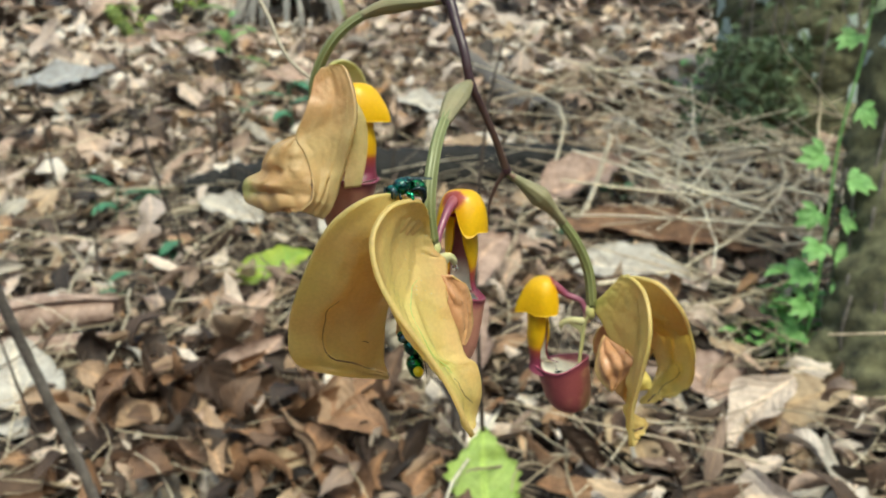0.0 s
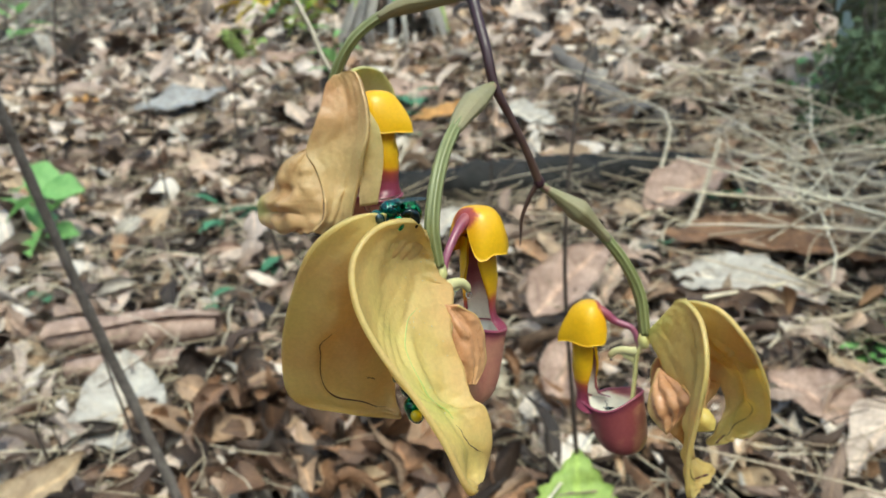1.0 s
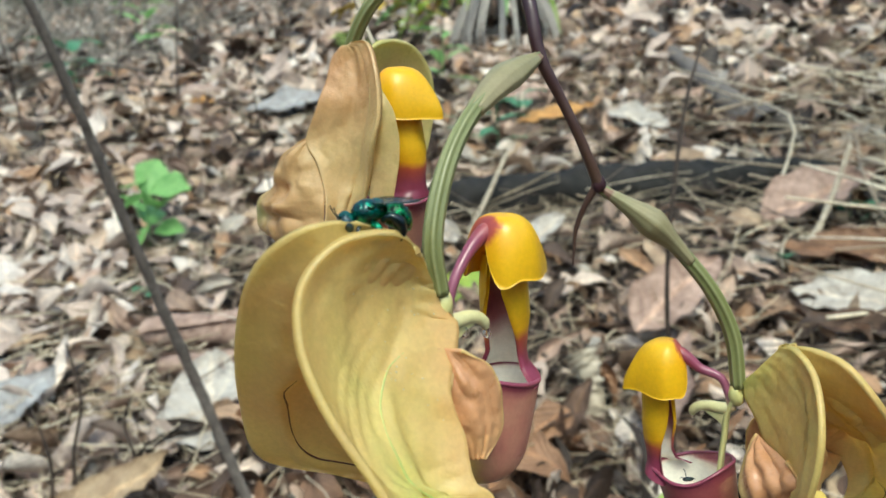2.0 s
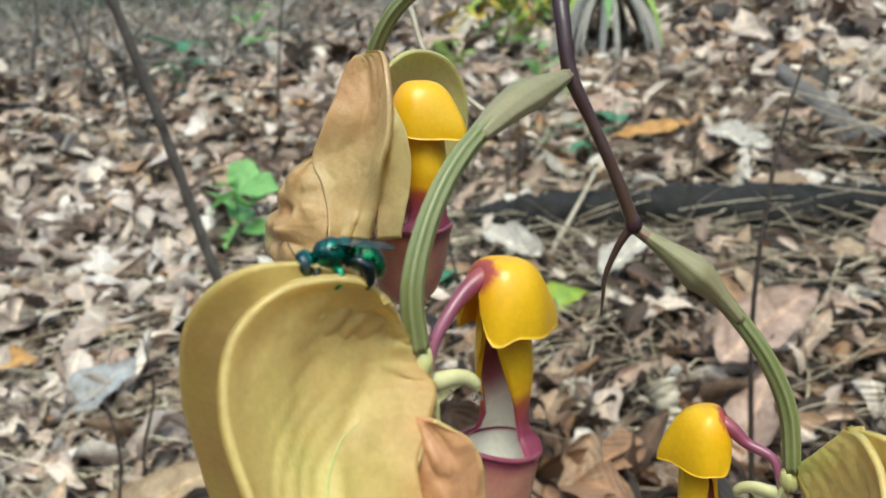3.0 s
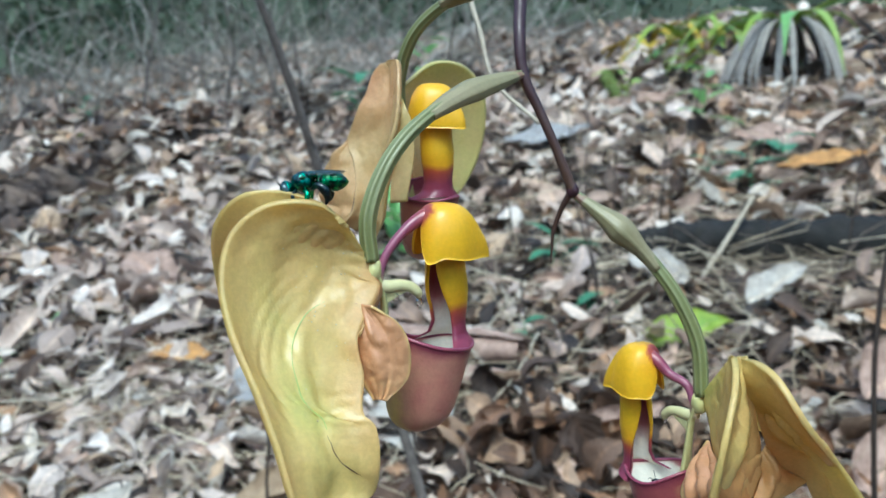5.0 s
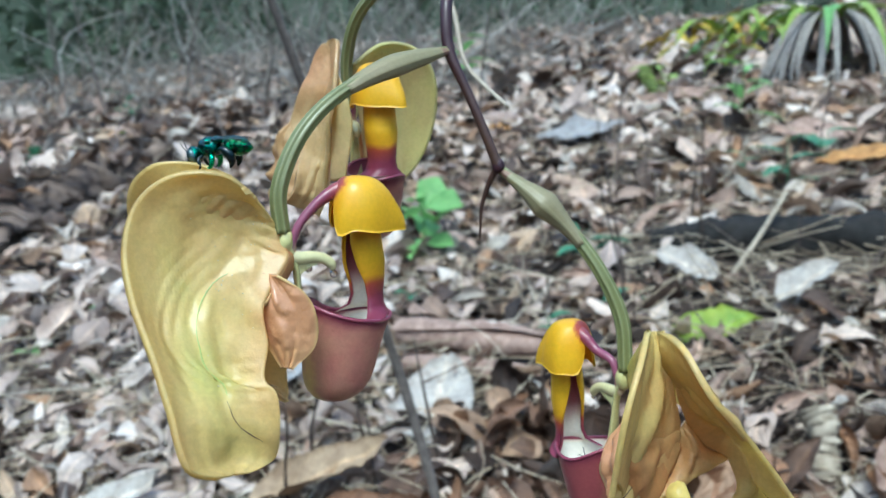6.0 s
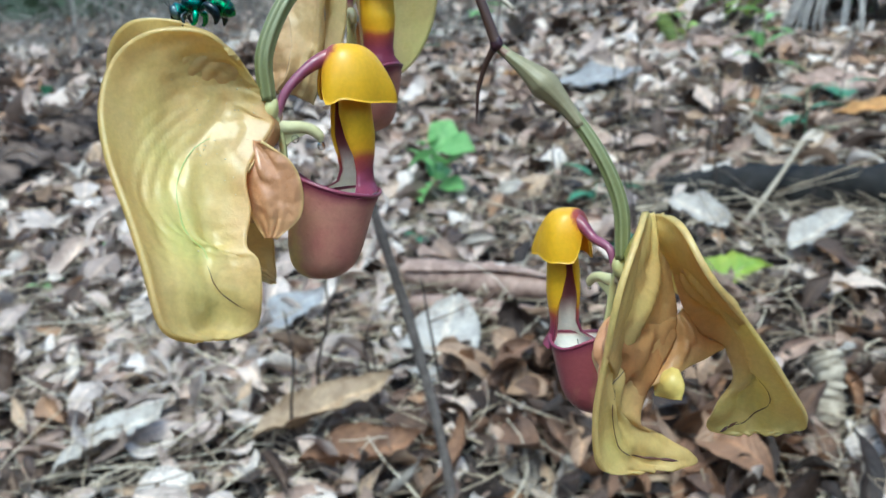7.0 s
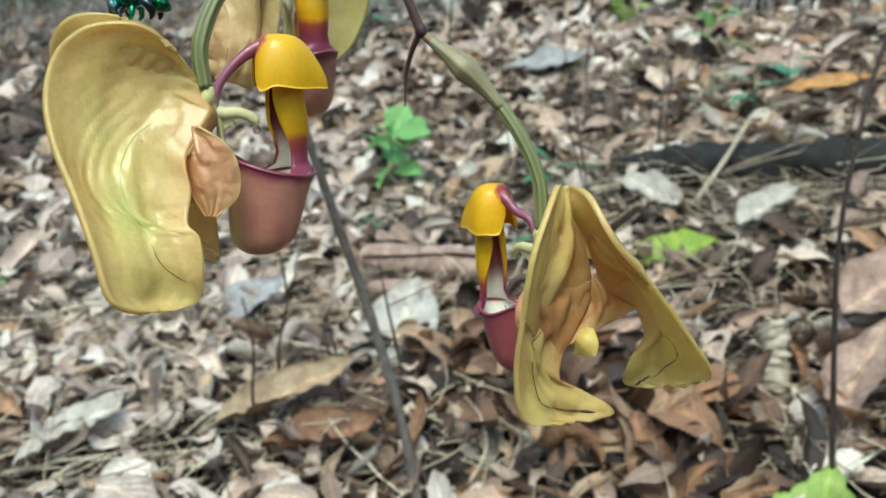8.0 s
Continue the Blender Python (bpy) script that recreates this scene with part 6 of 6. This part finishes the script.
part("root", mesh_of("root", v, f), BARK, tree, "mossy surface root")
stump = thing("mossy_stump", Matrix.Translation((1.15, 2.75, ground_z(1.15, 2.75))), "dark mossy stump with pale lichen patches", "stump")
v, f, a = tube([(1.08, 2.76, 0.36), (1.06, 2.79, 0.62), (1.05, 2.84, 0.95), (1.07, 2.94, 1.4)], [0.30, 0.27, 0.25, 0.20], 64, 110, rough=0.22)
part("wood", mesh_of("wood", v, f), BARK, stump, "mossy dark wood")
for k in range(34):
    w, z = r3.uniform(3.4, 5.3), r3.uniform(0.5, 1.15)
    o = (math.cos(w), math.sin(w), 0)
    scale_patch(stump, (1.06 + 0.285 * o[0], 2.80 + 0.285 * o[1], z), o, r3.uniform(0.012, 0.04), k * 1.7)
tp = spline(trunk_path[:4], 60)
for k in range(30):
    w, c = r3.uniform(3.3, 5.2), tp[r3.randrange(6, 50)]
    o = (math.cos(w), math.sin(w), 0)
    scale_patch(tree, (c[0] + 0.086 * o[0], c[1] + 0.086 * o[1], c[2]), o, r3.uniform(0.005, 0.018), k * 2.3)
for k in range(16):
    w, c = r3.uniform(3.2, 5.0), tp[r3.randrange(20, 55)]
    x, y, z = c[0] + 0.10 * math.cos(w), c[1] + 0.10 * math.sin(w), c[2]
    l = r3.uniform(0.12, 0.4)
    v, f, a = tube([(x, y, z), (x - 0.02 * r3.random(), y - 0.01, z - 0.4 * l), (x + r3.uniform(-0.03, 0.03), y - 0.015, z - l)], [0.0025, 0.002, 0.001], 5, 12)
    part("rootlet", mesh_of("rootlet", v, f), TWIG, tree, "thin hanging brown rootlet")
for k in range(14):
    w, z, l = r3.uniform(3.5, 4.9), r3.uniform(0.75, 1.2), r3.uniform(0.15, 0.4)
    x, y = 1.06 + 0.30 * math.cos(w), 2.80 + 0.30 * math.sin(w)
    v, f, a = tube([(x, y, z), (x - 0.02, y - 0.02, z - 0.5 * l), (x + r3.uniform(-0.05, 0.05), y - 0.03, z - l)], [0.004, 0.003, 0.0015], 5, 12)
    part("rootlet", mesh_of("rootlet", v, f), TWIG, stump, "thin hanging brown rootlet")

vine = thing("climbing_vine", Matrix.Translation((0.56, 1.32, 0.19)), "fresh green climbing vine with lobed leaves", "vine")
vine_path = [(0.555, 1.30, 0.17), (0.560, 1.28, 0.30), (0.565, 1.28, 0.42), (0.575, 1.29, 0.55), (0.600, 1.30, 0.68), (0.612, 1.31, 0.80), (0.62, 1.32, 0.98)]
v, f, a = tube(vine_path, [0.0028, 0.0024, 0.0022, 0.0018, 0.0016], 8, 50)
part("stem", mesh_of("stem", v, f), FRESH, vine)
vp = spline(vine_path, 60)
for k, at in enumerate((4, 6, 8, 10, 12, 14, 16, 18, 20, 22, 25, 28, 34, 42, 50)):
    side, big = (-1 if k % 2 else 1), r3.uniform(0.85, 1.2)
    stalk_way = Matrix.Translation(vp[at]) @ pose(0, 0, 0, r3.uniform(35, 75), r3.uniform(-20, 20), r3.uniform(-25, 25)) @ pose(0, 0, 0, 0, 0, -90 + side * r3.uniform(35, 105))
    for lobe in (-68, -26, 0, 26, 68):
        s = 0.040 * big * (1.15 if lobe == 0 else 0.95 if abs(lobe) < 40 else 0.75)
        g = leaf_grid(r3, s, s * 0.46, 10, 7, -0.7, 0.3, 0.1, 0.2, 0.8, 0.12)
        g[:, 0] += 0.52 * s
        m = stalk_way @ Matrix.Translation((0.022, 0, 0.001 * abs(lobe) / 26)) @ pose(0, 0, 0, 0, 0, lobe)
        me = mesh_of("leaf", [m @ Vector(q) for q in g], grid_faces(10, 7).tolist())
        part("leaf", me, FRESH, vine)

# ---- the far slope: a stub with strap leaves, shrubs and undergrowth ----
def strap(root, base, out, length, width, droop, mat, name="blade"):
    d = Vector((math.cos(out), math.sin(out), 0))
    side = Vector((-d.y, d.x, 0))
    left, right = [], []
    for i in range(7):
        s = i / 6
        c = Vector(base) + d * (length * (s - 0.25 * s * s)) + Vector((0, 0, length * (0.75 * s - droop * s * s)))
        w = width * (0.5 + 0.5 * math.sin(math.pi * (0.15 + 0.8 * s))) * (1.02 - s ** 4)
        left.append(tuple(c + side * w * 0.5))
        right.append(tuple(c - side * w * 0.5))
    v, f, t, _ = sheet(left, right, width * 0.12, 24, 6, 0.002, 0, 0.002)
    part(name, mesh_of(name, v, f), mat, root)


stub = thing("strap_leaved_plant", Matrix.Translation((-1.0, 4.85, ground_z(-1.0, 4.85))), "strap-leaved plant on a stub hung with dry grey fibres", "plant")
zb = ground_z(-1.0, 4.85)
for k in range(60):
    w, l = r3.uniform(0, 6.283), r3.uniform(0.22, 0.5)
    a0 = Vector((-1.0 + 0.10 * math.cos(w), 4.85 + 0.10 * math.sin(w), zb + 0.36))
    pts = [tuple(a0), tuple(a0 + Vector((0.10 * math.cos(w), 0.10 * math.sin(w), -0.08))), tuple(a0 + Vector((0.20 * math.cos(w), 0.20 * math.sin(w), -0.28))), tuple(a0 + Vector((0.30 * l * 2 * math.cos(w), 0.30 * l * 2 * math.sin(w), -0.42)))]
    v, f, a = tube(pts, [0.013, 0.016, 0.010, 0.004], 5, 10)
    part("fibre", mesh_of("fibre", v, f), FIBRE, stub)
for k in range(12):
    strap(stub, (-1.0, 4.85, zb + 0.30), 0.55 * k, r3.uniform(0.5, 0.95), 0.055, r3.uniform(0.75, 1.15), (FRESH, LIME, YELLOW_GREEN)[k % 3])
shrub = thing("low_shrub", Matrix.Translation((-1.85, 6.1, ground_z(-1.85, 6.1))), "low shrub of green and yellowing strap leaves", "shrub")
zs = ground_z(-1.85, 6.1)
for k in range(34):
    strap(shrub, (-1.75 + r3.uniform(-0.35, 0.35), 5.9 + r3.uniform(-0.4, 0.3), zs - 0.02 + r3.uniform(0, 0.25)), r3.uniform(0, 6.283), r3.uniform(0.35, 0.75), r3.uniform(0.05, 0.10), r3.uniform(0.7, 1.3), (FRESH, GOLD, LIME, GOLD, YELLOW_GREEN)[k % 5])


def undergrowth(name, rng, clumps, leaves, size, mat, label):
    """Dense leafy undergrowth in uneven clumps; one loose mass."""
    faces = grid_faces(4, 3)
    allv, allf, made = [], [], 0
    for cx, cy, rx, ry, rz in clumps:
        base = ground_z(cx, cy)
        for _ in range(leaves):
            th, u = rng.uniform(0, 6.283), rng.random() ** 0.45
            h = rng.random() ** 0.8
            x, y, z = cx + rx * u * math.cos(th) * (1 - 0.35 * h), cy + ry * u * math.sin(th) * (1 - 0.35 * h), base + rz * h
            if noise.noise((2.2 * x, 2.2 * y, 2.2 * z)) < -0.12:
                continue
            s = rng.uniform(*size)
            g = leaf_grid(rng, s, s * rng.uniform(0.25, 0.5), 4, 3, rng.uniform(-1, 0.5), 0.3, 0.2, 0.3)
            m = np.array(Euler((rng.uniform(-0.9, 0.9), rng.uniform(-0.4, 1.3), rng.uniform(0, 6.283))).to_matrix())
            allv.append(g @ m.T + (x, y, z))
            allf.append(faces + made * 12)
            made += 1
    me = bpy.data.meshes.new(name)
    me.from_pydata(np.concatenate(allv).tolist(), [], np.concatenate(allf).tolist())
    me.shade_smooth()
    solo(name, me, mat, label, "undergrowth", kind="stuff")


far = [(-11.0, 6.8, 1.8, 1.2, 1.6), (-12.5, 4.4, 2.0, 1.4, 1.8), (-11.5, 9.0, 1.8, 1.4, 2.0), (-9.0, 11.5, 2.0, 1.4, 2.0), (-5.4, 12.5, 2.2, 1.4, 2.0), (-1.6, 11.2, 2.0, 1.0, 1.6),
       (1.2, 9.4, 1.6, 1.0, 1.8), (2.9, 7.2, 1.4, 1.2, 1.8), (-14.5, 6.5, 2.4, 2.0, 3.2), (-9.0, 14.5, 3.0, 1.5, 3.2), (1.0, 12.5, 3.0, 1.5, 3.0), (3.6, 4.8, 1.2, 1.0, 1.8), (-12.0, 2.2, 2.0, 1.4, 2.0)]
undergrowth("undergrowth", rng, far, 1100, (0.12, 0.36), DEEP, "dark green shaded undergrowth at the edge of the clearing")
bv, bf = [], []
for i in range(49):
    w = 2 * math.pi * i / 48
    for k, (r, z) in enumerate(((23.0, -4.0), (23.5, 4.0), (24.5, 8.5 + 1.2 * math.sin(5 * w) + 0.8 * math.sin(11 * w)))):
        bv.append((r * math.sin(w), 3 + r * math.cos(w), z))
    if i:
        a = (i - 1) * 3
        bf += [(a, a + 1, a + 4, a + 3), (a + 1, a + 2, a + 5, a + 4)]
solo("backdrop", mesh_of("backdrop", bv, bf), FOREST, "dark wall of distant forest", "forest", kind="structure")
undergrowth("moss_and_ferns", rng, [(1.00, 2.60, 0.36, 0.20, 0.9), (0.67, 1.32, 0.13, 0.12, 0.75), (0.83, 2.42, 0.25, 0.15, 0.35)], 900, (0.015, 0.05), FERN, "small dark ferns and moss on the stump")


def motions():
    """The bee shifts its feet on the sepal and slowly raises its body."""
    walk(visitor, [
        (0.0, pose(-0.0106, 0.2357, 0.6579, 0, 2, 224)),
        (0.5, pose(-0.0109, 0.2356, 0.6572, 0, 4, 222)),
        (1.0, pose(-0.0112, 0.2354, 0.6566, 0, 5, 222)),
        (1.5, pose(-0.0113, 0.2357, 0.6573, 0, 3, 220)),
        (2.8, pose(-0.0104, 0.2361, 0.6571, 0, 2, 218)),
        (3.5, pose(-0.0103, 0.2363, 0.6575, 0, -6, 217)),
        (4.0, pose(-0.0103, 0.2361, 0.6579, 0, -8, 216)),
        (4.5, pose(-0.0105, 0.2366, 0.6578, 0, 2, 216)),
        (6.0, pose(-0.0112, 0.2367, 0.6598, 0, 8, 216)),
        (7.0, pose(-0.0110, 0.2372, 0.6600, 0, 8, 216)),
        (8.0, pose(-0.0110, 0.2371, 0.6599, 0, 6, 216)),
    ])
    about = lambda pivot, a: Matrix.Translation(pivot) @ pose(0, 0, 0, 0, a, 0) @ Matrix.Translation(-pivot)
    for ob in visitor.children_recursive:
        if ob.name.startswith("abdomen_tip"):
            walk(ob, [(t, about(FOLD, a)) for t, a in ((0.0, -38), (1.0, -40), (1.5, -46), (2.8, -42), (3.5, -66), (4.0, -78), (4.5, -8), (6.0, -16), (6.5, -34), (8.0, -30))])
        elif ob.name.startswith("abdomen"):
            walk(ob, [(t, about(WAIST, a)) for t, a in ((0.0, -8), (1.0, -8), (1.5, -10), (2.8, -8), (3.5, -16), (4.0, -28), (4.5, 0), (6.0, 2), (6.5, -6), (8.0, -6))])
        elif ob.name.startswith("wing") and not ob.name.startswith("wing_base"):
            walk(ob, [(t, about(WING_ROOT, a)) for t, a in ((0.0, -2), (2.8, -4), (3.5, -10), (4.0, -3), (4.5, 0), (6.0, -4), (8.0, -4))])


motions()
